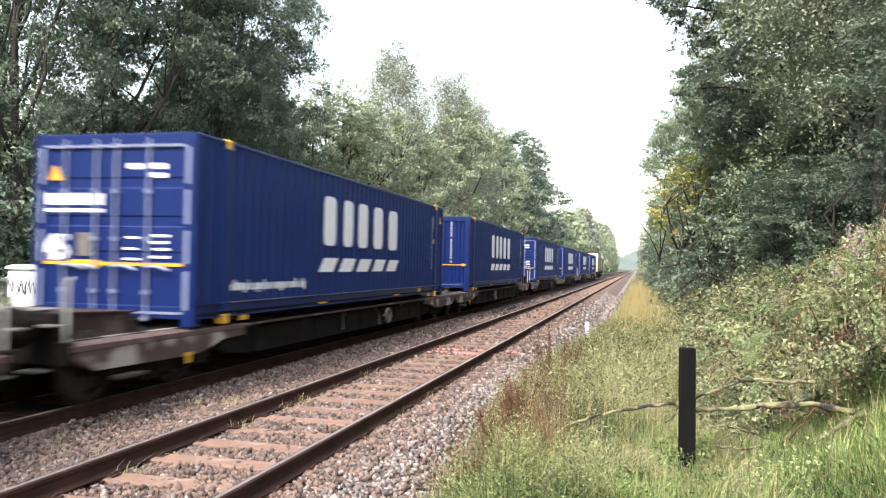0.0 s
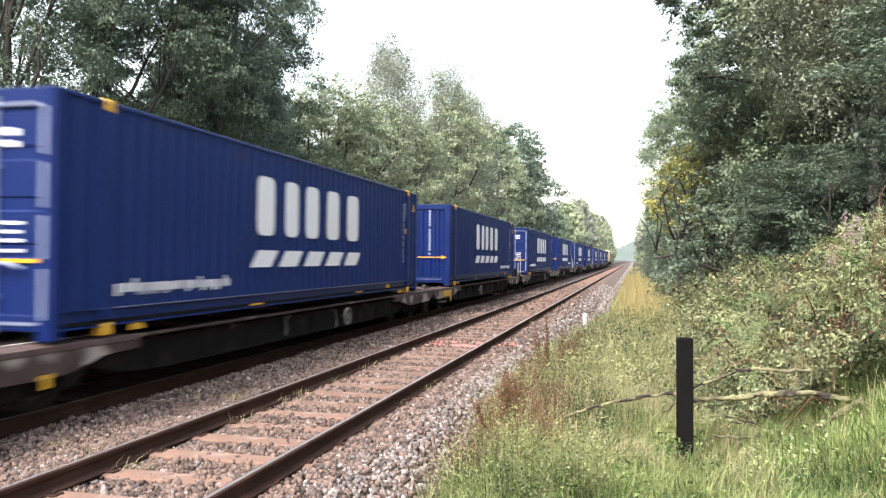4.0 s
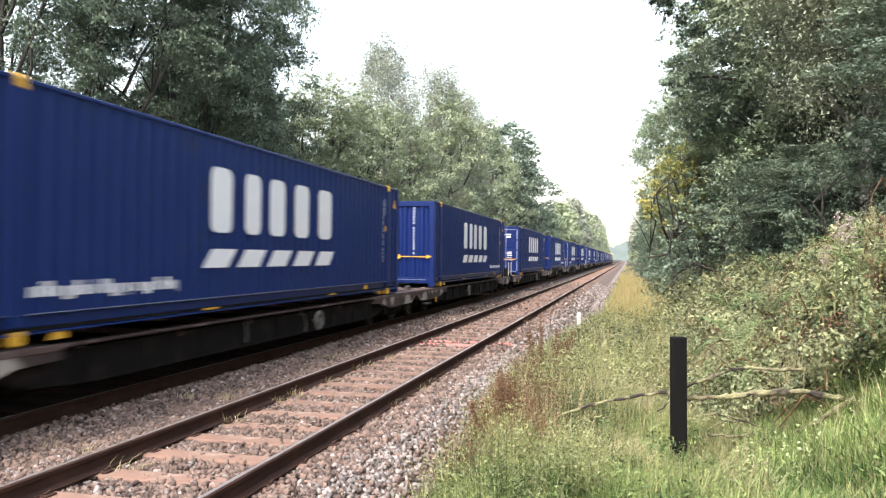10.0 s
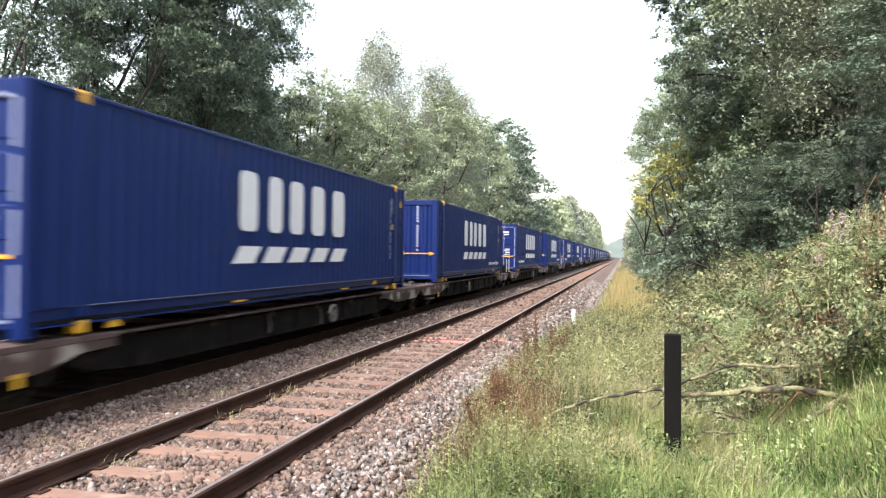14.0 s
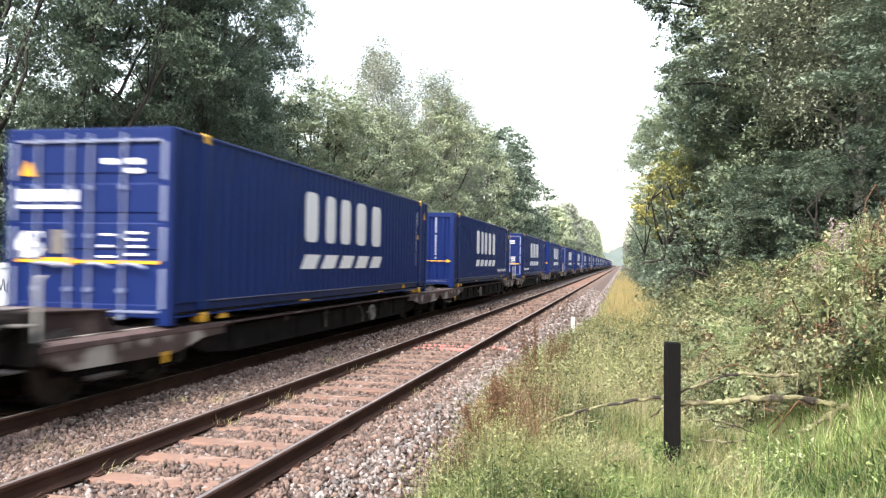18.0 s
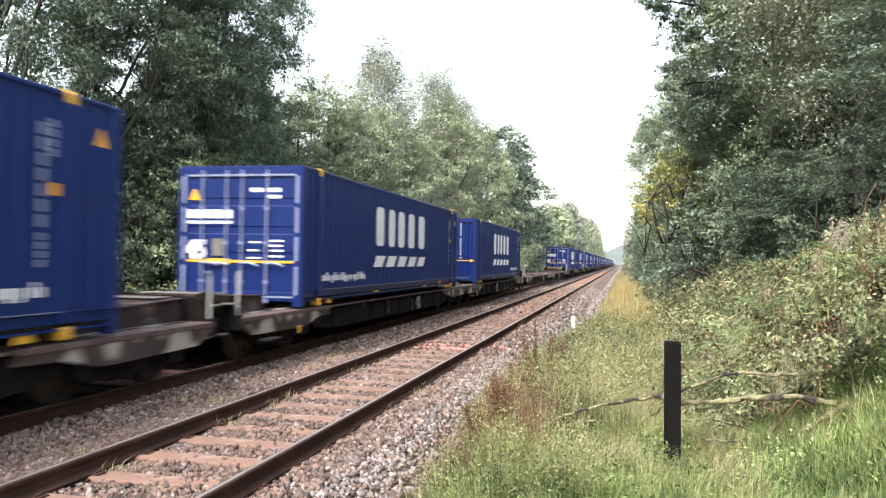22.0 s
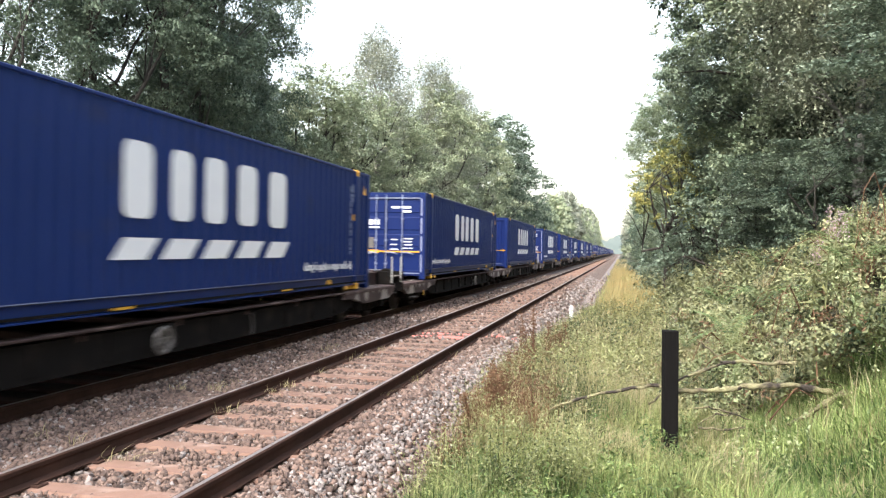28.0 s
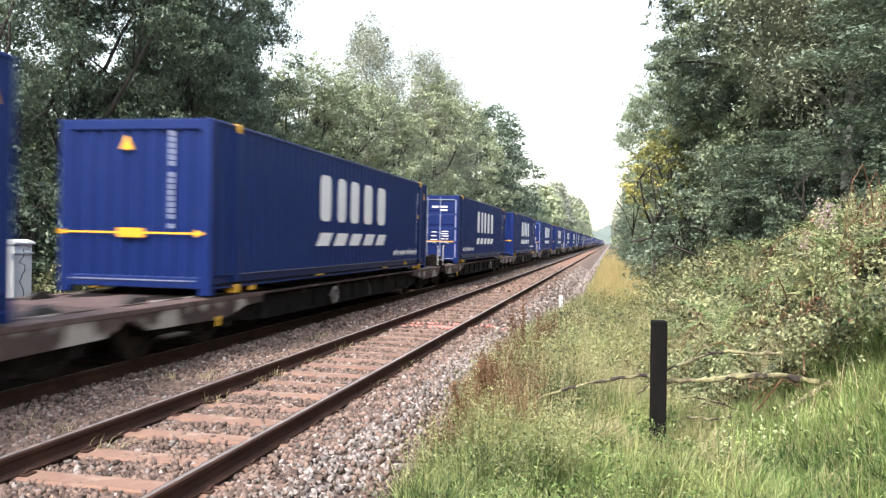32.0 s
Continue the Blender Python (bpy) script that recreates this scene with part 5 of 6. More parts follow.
for x0, x1, y0, y1, dens, cover, size in zones:
    x, y = scatter(rng, x0, x1, y0, y1, dens, cover)
    pale = rng.random(len(x)) < 0.72 * np.maximum(np.exp(-((x + 2.08 - 0.012 * (y - 8)) / 0.26) ** 2), smooth01(-2.4, -2.0, x) * smooth01(15, 20, y)) + 0.08
    for sel, mat, what in ((~pale, "stone", "loose brown ballast stones"), (pale, "stone_pale", "loose pale grey ballast stones")):
        ob = new("ballast_stones", stone_mesh("ballast_stones", rng, x[sel], y[sel], size, M[mat]))
        tagged(ob, what + " between the rails and sleepers", "ballast", kind="stuff")

single = []
for k in range(8):
    v = CUBE * rng.uniform(0.6, 1.25, (1, 3)) + rng.normal(0, 0.13, (8, 3))
    v[4:, :2] *= rng.uniform(0.5, 0.95)
    single.append(tri_mesh("stone", v * 0.046, CUBE_T, M["stone_part"]))
for k in range(300):
    x, y = rng.uniform(-3.9, -1.9), rng.uniform(5.6, 8.6)
    if min(abs(x - NEAR_X - GAUGE / 2), abs(x - NEAR_X + GAUGE / 2)) < 0.10:
        x += 0.22
    part("stone", single[k % 8], None, bed, at=pose(x, y, float(bed_z(x, y)) + 0.03, rng.uniform(-25, 25), rng.uniform(-25, 25), rng.uniform(0, 360)))


x, y = rng.uniform(-2.75, -2.1, 46), rng.uniform(PINK_Y - 0.14, PINK_Y + 0.14, 46)
ob = new("ballast_stones", stone_mesh("ballast_stones", rng, x, y, 0.05, M["pinkpaint"]))
tagged(ob, "stones daubed with pink marking paint", "ballast", kind="stuff")


# ---------------------------------------------------------------- grass and weeds
def blades(rng, x, y, h, w, lean=0.35):
    """Bent kite-shaped blades. Returns (4n, 3)."""
    n = len(x)
    z = ground_z(x, y)
    b = np.stack([x, y, z - 0.02], 1)
    a = rng.uniform(0, 2 * math.pi, n)
    d = np.stack([np.cos(a), np.sin(a), np.zeros(n)], 1)
    side = np.stack([-np.sin(a + 0.6), np.cos(a + 0.6), np.zeros(n)], 1)
    ln = (np.abs(rng.normal(0, lean, n)) * h)[:, None]
    up = np.array([0, 0, 1.0])
    mid = b + up * (h * 0.55)[:, None] + d * ln * 0.25
    tip = b + up * (h * (1 - 0.25 * np.minimum(1, ln[:, 0] / h) ** 2))[:, None] + d * ln
    ww = (w * rng.uniform(0.7, 1.4, n))[:, None] * 0.5
    return np.stack([b, mid + side * ww, tip, mid - side * ww], 1).reshape(-1, 3)


def patch(rng, n, x0, x1, y0, y1, clump=0.0, clear=0.0):
    y = rng.uniform(y0, y1, n)
    x = rng.uniform(x0, x1, n)
    if clump:
        m = max(4, int(n / 40))
        cx, cy = rng.uniform(x0, x1, m), rng.uniform(y0, y1, m)
        k = rng.integers(0, m, n)
        pull = rng.random(n) < clump
        x = np.where(pull, cx[k] + rng.normal(0, 0.07, n), x)
        y = np.where(pull, cy[k] + rng.normal(0, 0.07, n), y)
    ok = x > edge_x(y) + 0.04
    ok &= ~((x > -0.45) & (x < 1.75) & (y < 6.9) & (y > 5.9) & (rng.random(len(x)) < clear))
    return x[ok], y[ok]


def grass_patch(name, seed, n, x0, x1, y0, y1, h, w, mat, label, clump=0.5, lean=0.4):
    g = np.random.default_rng(seed)
    x, y = patch(g, n, x0, x1, y0, y1, clump)
    hh = h * g.uniform(0.5, 1.25, len(x)) * (0.75 + 0.35 * np.sin(2.3 * x + 1.1 * y) * np.sin(1.7 * y))
    ob = new(name, quads_mesh(name, blades(g, x, y, np.maximum(0.05, hh), w, lean), 4, M[mat]))
    tagged(ob, label, "grass", kind="stuff")


grass_patch("short_grass", 1, 52000, -1.5, 3.2, 3.4, 8.2, 0.27, 0.0085, "grass", "bright green short grass round the black post", clump=0.65, lean=0.75)
grass_patch("dry_grass", 12, 3500, -1.4, 3.0, 3.3, 8.4, 0.30, 0.004, "grass_dry", "straw blades scattered through the short grass", clump=0.4, lean=0.9)
grass_patch("verge_grass", 2, 25000, -1.75, 0.9, 3.6, 12.0, 0.42, 0.007, "grass_olive", "olive green tall grass along the ballast edge", clump=0.75, lean=0.7)
grass_patch("dry_grass", 3, 15000, -1.8, 0.8, 5.8, 17.0, 0.52, 0.0045, "grass_dry", "straw-coloured tall grass among green weeds", clump=0.75, lean=0.7)
grass_patch("verge_grass", 4, 26000, -2.0, 1.2, 10.0, 24.0, 0.46, 0.010, "grass_olive", "olive green grass further along the verge", lean=0.6)
grass_patch("tawny_grass", 5, 15000, -0.45, 1.15, 17.5, 62.0, 0.62, 0.018, "grass_orange", "tawny seeding grass along the lineside path", clump=0.6, lean=0.35)
grass_patch("dry_grass", 10, 9000, -1.3, 0.9, 13.0, 40.0, 0.45, 0.016, "grass_dry", "pale dry grass along the lineside path", clump=0.6)
grass_patch("verge_grass", 6, 7000, -0.9, 1.6, 13.0, 60.0, 0.40, 0.020, "grass", "green grass at the foot of the trees")
grass_patch("verge_grass", 7, 9000, -0.9, 0.9, 45.0, 160.0, 0.45, 0.06, "grass_dry", "distant grass along the cess")


grass_patch("short_grass", 51, 16000, -1.4, 4.5, -8.0, 3.6, 0.16, 0.012, "grass", "short green grass where the verge widens", clump=0.5, lean=0.8)
grass_patch("dry_grass", 52, 5000, -1.4, 4.5, -8.0, 3.6, 0.18, 0.008, "grass_dry", "dry blades through the short grass", clump=0.4, lean=0.9)


def seeding(name, seed, n, x0, x1, y0, y1, h, mat, head, label, lift=None, size=0.014, heads=12):
    """Thin stems, each with a feathery head of small seeds or leaflets."""
    g = np.random.default_rng(seed)
    x, y = patch(g, n, x0, x1, y0, y1, 0.8, 0.95)
    n = len(x)
    hh = h * g.uniform(0.55, 1.2, n)
    z = ground_z(x, y) + (0 if lift is None else lift(x, y))
    a = g.uniform(0, 6.283, n)
    ln = np.abs(g.normal(0, 0.28, n)) * hh
    base = np.stack([x, y, z - 0.02], 1)
    tip = base + np.stack([ln * np.cos(a), ln * np.sin(a), hh], 1)
    mid = (base + tip) / 2 - np.stack([0.18 * ln * np.cos(a), 0.18 * ln * np.sin(a), -0.03 * hh], 1)
    side = np.stack([-np.sin(a), np.cos(a), 0 * a], 1) * 0.0022
    ob = new(name, quads_mesh(name, np.stack([base, mid + side, tip, mid - side], 1).reshape(-1, 3), 4, M[mat]))
    tagged(ob, label, "grass", kind="stuff")
    f = g.uniform(0.45, 1.0, (n, heads))[:, :, None]
    c = (mid[:, None] * (1 - f) * 2 + tip[:, None] * (2 * f - 1)).reshape(-1, 3) + g.normal(0, 0.013, (n * heads, 3))
    ob = new(name + "_heads", quads_mesh(name + "_heads", leaves(g, c, np.tile((0, 0, 0.6), (n * heads, 1)), size, aspect=0.5), 3, M[head]))
    tagged(ob, label.replace("stems", "seed heads"), "grass", kind="stuff")


seeding("feathery_weed", 31, 2000, -1.75, -0.1, 4.9, 11.5, 0.55, "grass_olive", "weed_leaf", "feathery olive weed stems crowding the ballast edge", size=0.02, heads=16)
seeding("dead_weed", 33, 420, -1.28, -0.6, 5.8, 7.6, 0.62, "weed", "weed", "dead brown weed stems at the ballast edge", size=0.018, heads=14)
seeding("dead_weed", 34, 260, -1.4, -0.5, 8.4, 11.0, 0.66, "weed", "weed", "dead brown weed stems along the verge", size=0.018, heads=12)
seeding("seeding_grass", 32, 1000, -1.7, 0.9, 5.6, 14.0, 0.62, "grass_dry", "grass_seed", "pale seeding grass stems on the verge", heads=9)
g = np.random.default_rng(8)
x, y = g.uniform(-11.9, -9.3, 11000), g.uniform(7, 60, 11000)
ob = new("verge_grass", quads_mesh("verge_grass", blades(g, x, y, 0.4 * g.uniform(0.4, 1.3, 11000), 0.03), 4, M["grass_olive"]))
tagged(ob, "olive grass strip beyond the far track", "grass", kind="stuff")

grass_patch("coarse_grass", 61, 5200, -1.2, 2.4, 4.2, 6.4, 0.30, 0.011, "weed_dark", "deep green coarse grass tufts in the short grass", clump=0.9, lean=0.6)
grass_patch("dry_grass", 62, 5200, 0.3, 2.8, 4.4, 7.4, 0.26, 0.006, "grass_dry", "pale dry grass between the green tufts", clump=0.75, lean=0.9)
# dry tufts caught among the stones along the rails
g = np.random.default_rng(63)
tx = np.concatenate([g.uniform(-4.32, -4.16, 9), g.uniform(-3.05, -2.72, 7), g.uniform(-5.5, -4.6, 8)])
ty = g.uniform(5.8, 14.0, len(tx))
k = g.integers(0, len(tx), 420)
x, y = tx[k] + g.normal(0, 0.05, 420), ty[k] + g.normal(0, 0.06, 420)
v = blades(g, x, y, 0.13 * g.uniform(0.4, 1.3, 420), 0.006, 1.2).reshape(-1, 4, 3)
v[:, :, 2] += (bed_z(x, y) - ground_z(x, y) + 0.03)[:, None]
ob = new("dry_grass", quads_mesh("dry_grass", v.reshape(-1, 3), 4, M["grass_dry"]))
tagged(ob, "dry straw tufts caught among the ballast stones", "grass", kind="stuff")

# leafy weeds at the edge of the ballast
g = np.random.default_rng(9)
x, y = patch(g, 420, -1.75, -0.2, 4.9, 12.0)
l = [(a, b, float(ground_z(a, b)) + hgt, r, 1.2) for a, b, hgt, r in zip(x, y, g.uniform(0.05, 0.30, len(x)), g.uniform(0.06, 0.13, len(x)))]
ob = new("weeds", foliage("weeds", g, l, 2200, 0.034, M["weed_leaf"], thick=0.95, aspect=0.3))
tagged(ob, "olive leafy weeds crowding the ballast edge", "weeds", kind="stuff")
x, y = patch(g, 300, -1.3, 0.6, 4.0, 7.2)
l = [(a, b, float(ground_z(a, b)) + hgt, r, 1.0) for a, b, hgt, r in zip(x, y, g.uniform(0.03, 0.26, len(x)), g.uniform(0.06, 0.14, len(x)))]
ob = new("weeds", foliage("weeds", g, l, 1900, 0.036, M["weed_dark"], thick=0.95, aspect=0.3))
tagged(ob, "deep green leafy weeds in the tall grass", "weeds", kind="stuff")
x, y = patch(g, 330, -1.3, 2.6, 3.6, 6.8)
l = [(a, b, float(ground_z(a, b)) + hgt, r, 0.9) for a, b, hgt, r in zip(x, y, g.uniform(0.04, 0.22, len(x)), g.uniform(0.05, 0.12, len(x)))]
ob = new("weeds", foliage("weeds", g, l, 1900, 0.04, M["grass"], thick=0.95, aspect=0.35))
tagged(ob, "bright green low weeds through the short grass", "weeds", kind="stuff")
x, y = patch(g, 900, -1.6, 1.0, 8.0, 20.0)
l = [(a, b, float(ground_z(a, b)) + hgt, r, 1.1) for a, b, hgt, r in zip(x, y, g.uniform(0.1, 0.45, len(x)), g.uniform(0.10, 0.2, len(x)))]
ob = new("weeds", foliage("weeds", g, l, 1300, 0.05, M["weed_leaf"], thick=0.95, aspect=0.3))
tagged(ob, "pale leafy weeds further along the verge", "weeds", kind="stuff")


def dock(x, y, h, seed):
    """A dead dock: brown stalks with seed clusters."""
    g = np.random.default_rng(seed)
    t = thing("dock_plant", "dead brown dock stalks with seed heads", "weed", pose(x, y, float(ground_z(x, y)) - 0.02), group="dock plants on the verge")
    for k in range(4):
        a, l = g.uniform(0, 6.28), g.uniform(0.06, 0.2)
        hh = h * g.uniform(0.75, 1.05)
        tip = (l * math.cos(a), l * math.sin(a), hh)
        part("stalk", tube(bmesh.new(), [(0.03 * k - 0.045, 0, 0), (tip[0] * 0.4, tip[1] * 0.4, hh * 0.5), tip], [0.006, 0.005, 0.002], 5), M["weed"], t)
        n = 170
        f = g.uniform(0.45, 1.0, n)
        c = np.stack([tip[0] * f, tip[1] * f, hh * f], 1) + g.normal(0, 0.02, (n, 3))
        tagged(part("seed_head", quads_mesh("seed_head", leaves(g, c, g.normal(size=(n, 3)), 0.022), 3, M["weed"]), None, t), "crowded brown dock seeds", kind="stuff")


for i, (x, y, h) in enumerate(((-1.05, 6.7, 0.80), (-0.97, 6.8, 0.70), (-1.14, 6.6, 0.66), (-0.98, 9.5, 1.0), (-0.92, 9.7, 0.85), (-1.15, 9.2, 0.75), (-1.25, 8.6, 0.65), (-0.7, 10.4, 0.7), (-1.0, 7.6, 0.6))):
    dock(x, y, h, 60 + i)

# ---------------------------------------------------------------- brambles on the bank
g = np.random.default_rng(21)


def mound(x, y):
    """Height of the bramble thicket's top above the ground."""
    near = 1 - 0.35 * smooth01(9, 20, y)
    return near * (0.18 + 0.62 * smooth01(0.55, 1.5, x) + 0.45 * smooth01(1.6, 3.2, x)) * (0.78 + 0.34 * np.sin(2.1 * x + 0.7 * y) * np.sin(1.3 * y + 0.5) + 0.2 * np.sin(5.1 * x + 1.9) * np.sin(4.3 * y))


def thicket(seed, n, x0, x1, y0, y1, r0, r1, per, size, mat, label):
    g = np.random.default_rng(seed)
    x, y = g.uniform(x0, x1, n), g.uniform(y0, y1, n)
    edge = 0.55 + 1.2 * smooth01(8.7, 6.0, y) + 0.15 * np.sin(2.2 * y)
    ok = x > edge
    x, y = x[ok], y[ok]
    z = ground_z(x, y) + mound(x, y) * g.uniform(0.55, 1.0, len(x))
    l = [(a, b, c, r, 0.75) for a, b, c, r in zip(x, y, z, g.uniform(r0, r1, len(x)))]
    ob = new("bramble_thicket", foliage("bramble_thicket", g, l, per, size, M[mat], thick=0.75, soft=0.5))
    tagged(ob, label, "brambles", kind="stuff")


thicket(1, 470, 0.6, 4.4, 5.5, 10.5, 0.10, 0.26, 3300, 0.042, "bramble", "tangled green bramble leaves on the bank")
thicket(2, 230, 0.9, 4.4, 6.0, 10.5, 0.06, 0.17, 2600, 0.036, "bramble_dry", "dry brown bramble leaves on the bank")
thicket(6, 240, 0.6, 4.4, 5.5, 10.5, 0.07, 0.18, 3000, 0.040, "bramble_light", "pale green nettle and bramble tops on the bank")
thicket(3, 470, 0.5, 4.6, 10.0, 22.0, 0.16, 0.38, 1500, 0.066, "bramble", "green brambles further along the bank")
thicket(4, 220, 0.5, 4.0, 9.0, 22.0, 0.12, 0.28, 2200, 0.045, "weed_leaf", "pale weeds among the brambles on the bank")
thicket(7, 130, 0.5, 4.0, 9.0, 20.0, 0.10, 0.24, 2400, 0.045, "bramble_dry", "dry reddish growth along the bank")
thicket(5, 260, 0.7, 3.6, 22.0, 48.0, 0.3, 0.55, 620, 0.10, "bramble", "low brambles at the foot of the trees")


def on_bank(x, y):
    return 0.75 * mound(x, y) * smooth01(0.5, 1.2, x)


seeding("seeding_grass", 41, 1500, 0.5, 3.4, 5.0, 12.5, 0.42, "grass_dry", "grass_seed", "straw-coloured grass stems arching over the brambles", on_bank, heads=8)
seeding("feathery_weed", 42, 800, 0.5, 3.4, 5.0, 13.5, 0.45, "grass_olive", "bramble_light", "light green weed stems standing among the brambles", on_bank, size=0.026, heads=14)
# brambles beyond the far track
g = np.random.default_rng(22)
n = 420
x, y = g.uniform(-12.4, -10.9, n), g.uniform(8, 46, n)
l = [(a, b, float(ground_z(a, b)) + c, r, 0.8) for a, b, c, r in zip(x, y, g.uniform(0.1, 0.8, n), g.uniform(0.2, 0.45, n))]
ob = new("bramble_thicket", foliage("bramble_thicket", g, l, 700, 0.085, M["bramble"]))
tagged(ob, "low brambles along the edge of the far wood", "brambles", kind="stuff")

g = random.Random(77)
stems = thing("bramble_stems", "arching brown bramble canes over the bank", "brambles")
for k in range(46):
    x, y = g.uniform(1.2, 3.4), g.uniform(6.8, 10.5)
    z = float(ground_z(x, y))
    h = float(mound(x, y)) + g.uniform(0.0, 0.25)
    a = g.uniform(0, 6.28)
    l = g.uniform(0.4, 0.9)
    pts = [(x + l * t * math.cos(a), y + l * t * math.sin(a), z + h * math.sin(math.pi * (0.12 + 0.72 * t))) for t in (0, 0.25, 0.5, 0.75, 1.0)]
    part("cane", tube(bmesh.new(), pts, [0.008, 0.007, 0.006, 0.005, 0.003], 5), M["weed"], stems)


def fern(x, y, z, size, seed, mat="fern", label="pale green fern with arching fronds"):
    g = np.random.default_rng(seed)
    t = thing("fern", label, "fern", pose(x, y, z + 0.12), group="ferns on the bank")
    for k in range(9):
        a = k * 0.7 + g.uniform(-0.2, 0.2)
        d = np.array([math.cos(a), math.sin(a), 0.0])
        s = np.array([-math.sin(a), math.cos(a), 0.0])
        v = []
        for i in range(16):
            u = (i + 1) / 17
            p = d * size * u * 0.8 + np.array([0, 0, size * (1.1 * u - 0.75 * u * u)])
            w = size * 0.20 * math.sin(math.pi * min(1, 0.15 + 0.85 * u)) ** 0.8 * (1.1 - u)
            for q in (-1, 1):
                e = p + s * q * w + d * w * 0.3 - np.array([0, 0, w * 0.2])
                m = (p + e) / 2
                c = d * 0.016 * size / 0.6
                v += [p, m + c, e, m - c]
        part("frond", quads_mesh("frond", np.array(v), 4, M[mat]), None, t)


for i, (x, y, z, s) in enumerate(((1.08, 8.5, 0.75, 0.55), (1.5, 9.2, 1.0, 0.55), (0.8, 10.2, 0.4, 0.5), (2.0, 12.0, 1.4, 0.6), (1.85, 7.0, 1.45, 0.5), (1.3, 10.8, 0.9, 0.55), (2.4, 9.6, 1.6, 0.6))):
    fern(x, y, z, s, 90 + i)
for i, (x, y, z, s) in enumerate(((2.55, 7.4, 1.55, 0.55), (2.7, 7.9, 1.75, 0.5), (2.2, 7.2, 1.1, 0.45))):
    fern(x, y, z, s, 110 + i, "bramble_dry", "dry tan fern drooping over the bank")


def willowherb(x, y, z, h, seed):
    g = np.random.default_rng(seed)
    t = thing("willowherb", "willowherb stem with a fading pink flower spike", "flower", pose(x, y, z), group="flowers on the bank")
    part("stem", tube(bmesh.new(), [(0, 0, 0), (0.02, 0.01, h * 0.5), (0.03, 0.02, h)], [0.007, 0.006, 0.003], 5), M["weed_leaf"], t)
    n = 46
    f = g.uniform(0.1, 0.7, n)
    c = np.stack([0.03 * f, 0.02 * f, h * f], 1) + np.stack([g.normal(0, 0.05, n), g.normal(0, 0.05, n), np.zeros(n)], 1)
    tagged(part("leaf_spray", quads_mesh("leaf_spray", leaves(g, c, np.tile((0, 0, 1.0), (n, 1)), 0.10, aspect=0.22), 3, M["weed_leaf"]), None, t), "narrow pale green willowherb leaves", kind="stuff")
    n = 70
    f = g.uniform(0.70, 1.0, n)
    c = np.stack([0.03 * f, 0.02 * f, h * f], 1) + g.normal(0, 0.022, (n, 3)) * (1.3 - f)[:, None] * 2.2
    tagged(part("flower_spike", quads_mesh("flower_spike", leaves(g, c, g.normal(size=(n, 3)), 0.019), 3, M["pink"]), None, t), "fading pink willowherb petals", kind="stuff")


for i, (x, y, z, h) in enumerate(((1.66, 7.1, 1.25, 0.85), (1.74, 7.2, 1.3, 0.78), (1.82, 7.3, 1.2, 0.85), (1.60, 7.3, 1.2, 0.6))):
    willowherb(x, y, z, h, 120 + i)

# ---------------------------------------------------------------- post, branches, marker, cabinet
bm = bmesh.new()
box(bm, -0.056, 0.056, -0.05, 0.05, -0.1, 1.07, 0.008)
post = new("wooden_post", mesh_of("wooden_post", bm, M["black_wood"]))
post.matrix_basis = pose(0.405, 6.55, 0.0, 0, -0.6, 12)
tagged(post, "black tarred square wooden post in the grass", "post")

fallen = thing("fallen_branch", "lichen-covered dead branch lying across behind the black post", "branch")


def stick(name, pts, r0, r1):
    """A crooked stick with knots along it."""
    g = random.Random(int(1000 * (pts[0][0] + pts[0][2])))
    fine = []
    for p, q in zip(pts, pts[1:]):
        for t in (0, 0.33, 0.67):
            fine.append(tuple(Vector(p).lerp(Vector(q), t) + Vector((g.uniform(-1, 1), g.uniform(-1, 1), g.uniform(-1, 1))) * 0.010))
    fine.append(pts[-1])
    n = len(fine)
    radii = [(r0 + (r1 - r0) * i / (n - 1)) * (g.uniform(0.78, 1.08) if g.random() < 0.75 else 1.4) for i in range(n)]
    return part(name, tube(bmesh.new(), fine, radii, 7), M["dead_wood"], fallen, smooth=True)


Yb = 6.68
stick("main_stem", [(1.66, Yb + 0.1, 0.60), (1.52, Yb + 0.05, 0.63), (1.32, Yb, 0.655), (1.15, Yb, 0.645), (0.97, Yb, 0.63), (0.85, Yb, 0.60), (0.73, Yb, 0.585), (0.58, Yb, 0.575), (0.44, Yb, 0.57), (0.30, Yb, 0.60), (0.12, Yb, 0.58), (-0.11, Yb, 0.52), (-0.25, Yb, 0.475), (-0.38, Yb, 0.435), (-0.54, Yb - 0.05, 0.37), (-0.66, Yb - 0.08, 0.28)], 0.028, 0.009)
stick("limb", [(1.34, Yb, 0.83), (1.28, Yb, 0.83), (1.15, Yb, 0.825), (1.03, Yb, 0.835), (0.9, Yb, 0.82), (0.8, Yb, 0.80), (0.62, Yb, 0.725), (0.46, Yb, 0.655), (0.36, Yb, 0.55), (0.24, Yb, 0.45)], 0.016, 0.008)
stick("limb", [(0.62, Yb, 0.98), (0.70, Yb, 0.92), (0.78, Yb, 0.85), (0.82, Yb, 0.80)], 0.006, 0.011)
stick("twig", [(0.60, Yb, 0.44), (0.70, Yb, 0.455), (0.78, Yb, 0.435), (0.89, Yb, 0.41), (1.03, Yb, 0.37)], 0.008, 0.006)
stick("twig", [(0.63, Yb, 0.31), (0.78, Yb, 0.40), (0.89, Yb, 0.41)], 0.005, 0.007)
stick("twig", [(0.63, Yb, 0.29), (0.78, Yb, 0.275), (0.99, Yb, 0.31)], 0.008, 0.006)
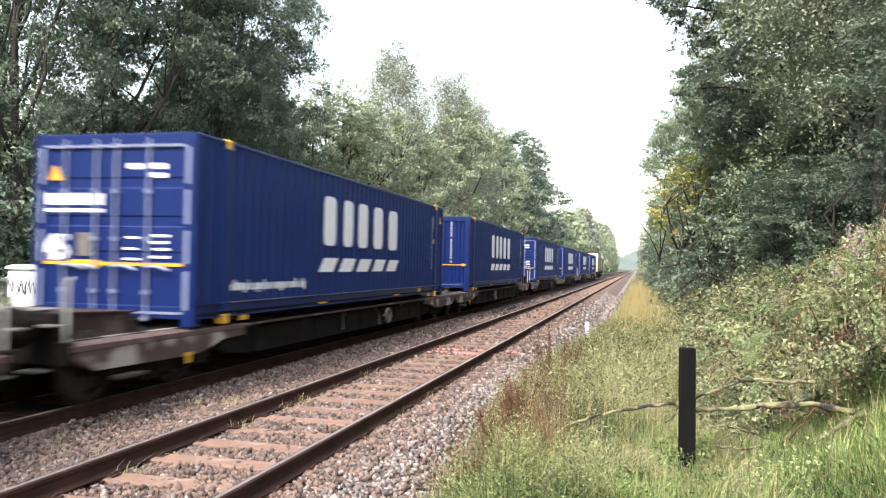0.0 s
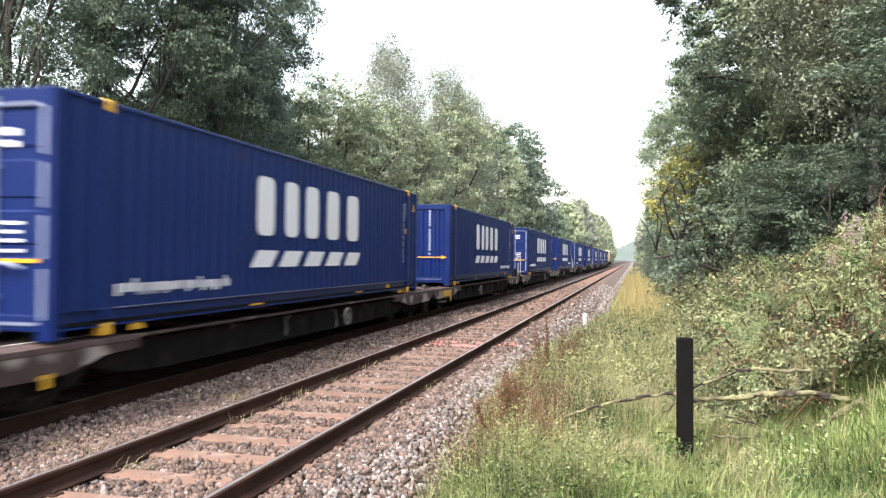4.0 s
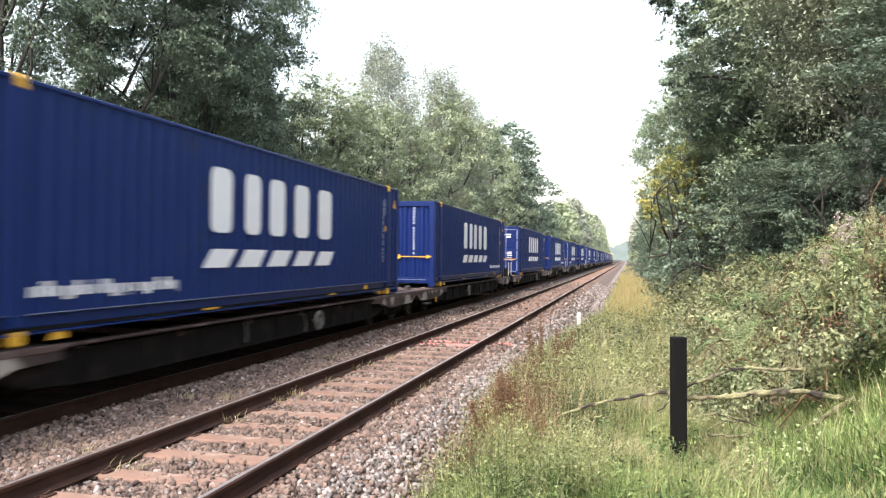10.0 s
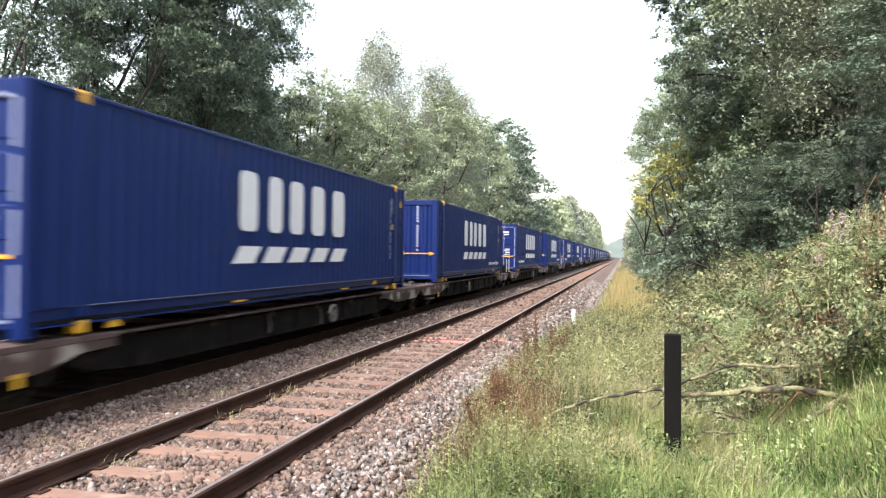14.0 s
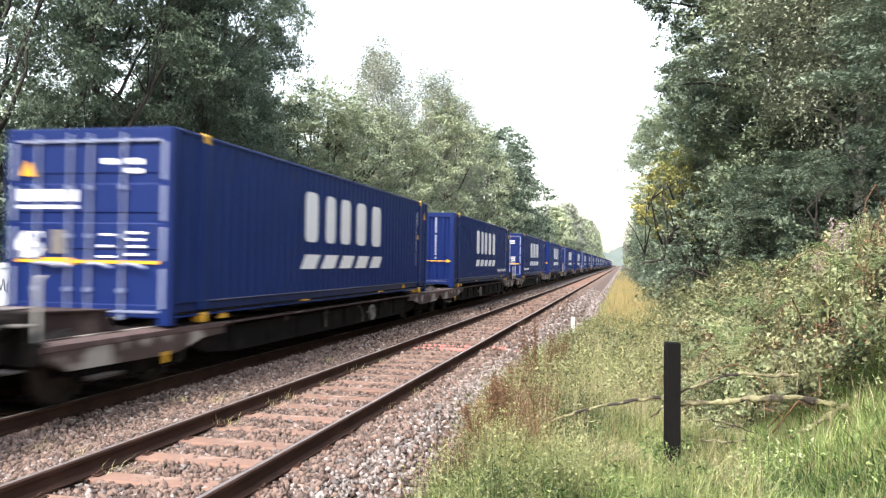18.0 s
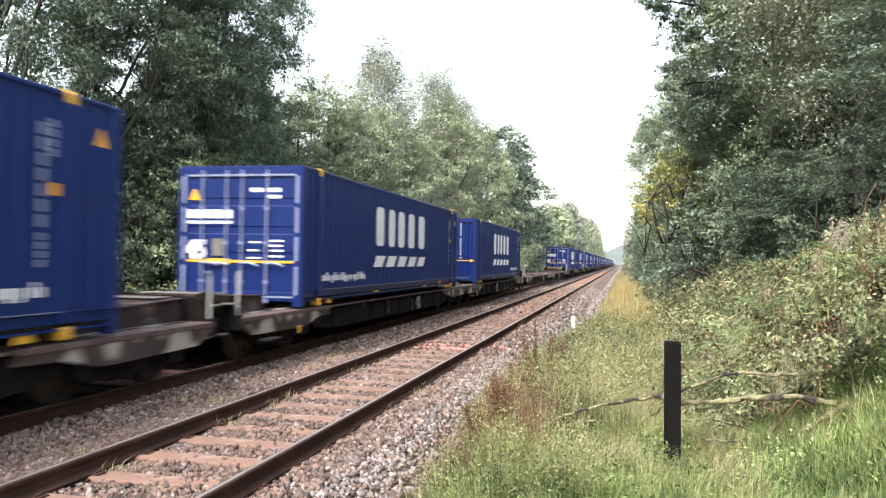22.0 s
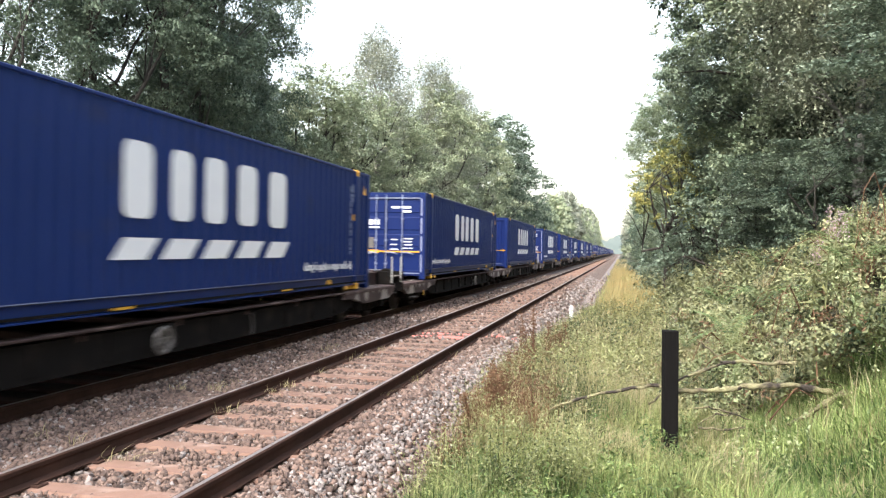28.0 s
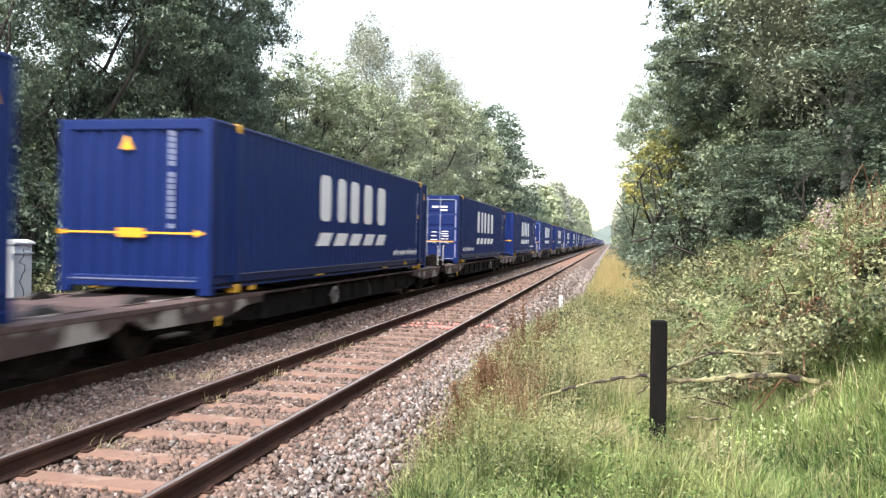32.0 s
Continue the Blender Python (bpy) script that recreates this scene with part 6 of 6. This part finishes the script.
stick("stub", [(1.30, Yb, 0.34), (1.42, Yb, 0.42), (1.53, Yb, 0.50), (1.72, Yb + 0.1, 0.60)], 0.014, 0.026)

bm = bmesh.new()
box(bm, -0.045, 0.045, -0.03, 0.03, -0.7, 0.32, 0.008)
mk = new("marker_post", mesh_of("marker_post", bm, M["cabinet"]))
mk.matrix_basis = pose(-1.19, 20.2, 0.0)
tagged(mk, "short white lineside marker post in the grass", "marker post")

cab = thing("equipment_cabinet", "off-white lineside equipment cabinet with black scrawls", "cabinet", pose(-10.88, 12.55, float(ground_z(-10.88, 12.55))))
hc = 1.62 - 0.08
part("plinth", slab(-0.44, 0.44, -0.24, 0.24, -0.2, 0.08, 0.01), M["stone_pale"], cab)
part("body", slab(-0.42, 0.42, -0.225, 0.225, 0.08, hc, 0.008), M["cabinet"], cab)
bm = bmesh.new()
prism(bm, [(-0.46, hc), (0.46, hc), (0.46, hc + 0.035), (0.30, hc + 0.085), (-0.30, hc + 0.085), (-0.46, hc + 0.035)], "y", -0.26, 0.26)
part("lid", bm, M["cabinet"], cab)
for s, a, b in ((-1, -0.41, -0.005), (1, 0.005, 0.41)):
    d = part("door", slab(a, b, -0.238, -0.226, 0.14, hc - 0.06, 0.004), M["cabinet"], cab)
    for z in (0.3, hc - 0.28):
        part("hinge", slab(a if s < 0 else b - 0.03, a + 0.03 if s < 0 else b, -0.25, -0.238, z, z + 0.09), M["grey_steel"], d)
part("lock", slab(0.03, 0.07, -0.25, -0.238, 0.62, 0.72, 0.004), M["ink"], cab)
part("strap", slab(-0.45, 0.45, -0.245, 0.245, hc - 0.17, hc - 0.145), M["cabinet"], cab)


def scrawl(seed, n, x0, x1, z0, z1, plane):
    g = random.Random(seed)
    pts = []
    for i in range(n):
        t = i / (n - 1)
        u = x0 + (x1 - x0) * t + g.uniform(-0.02, 0.02) if plane == "y" else (x0 + x1) / 2 + g.uniform(-0.5, 0.5) * (x1 - x0)
        w = z0 + (z1 - z0) * (g.random() if plane == "y" else 1 - t + g.uniform(-0.04, 0.04))
        pts.append((u, -0.2405, w) if plane == "y" else (0.4225, u, w))
    part("graffiti_stroke", tube(bmesh.new(), pts, [0.007] * n, 5), M["ink"], cab, "black spray-paint scrawl")


scrawl(3, 16, -0.36, 0.10, hc - 0.46, hc - 0.16, "y")
scrawl(4, 14, -0.20, 0.22, hc - 0.50, hc - 0.20, "y")
scrawl(5, 18, -0.12, 0.05, 0.25, hc - 0.12, "x")
# ---------------------------------------------------------------- what moves
# seconds, and metres that the train has run
RUN = ((0, 9.36), (1, 26.92), (2, 44.56), (3, 62.28), (4, 80.09), (5, 97.98), (6, 115.97), (7, 134.04), (8, 152.21), (9,
       170.46), (10, 188.80), (11, 207.23), (12, 225.76), (13, 244.38), (14, 263.09), (15, 281.90), (16, 300.81), (17, 319.82),
       (18, 338.94), (19, 358.17), (20, 377.50), (21, 396.95), (22, 416.50), (23, 436.17), (24, 455.93), (25, 475.79), (26,
       495.73), (27, 515.74), (28, 535.79), (29, 555.86), (30, 575.93), (31, 595.94), (32, 615.85))


def motions():
    for ob, back, height in MOVERS:
        walk(ob, [(t, pose(FAR_X, s - back, height)) for t, s in RUN])


motions()
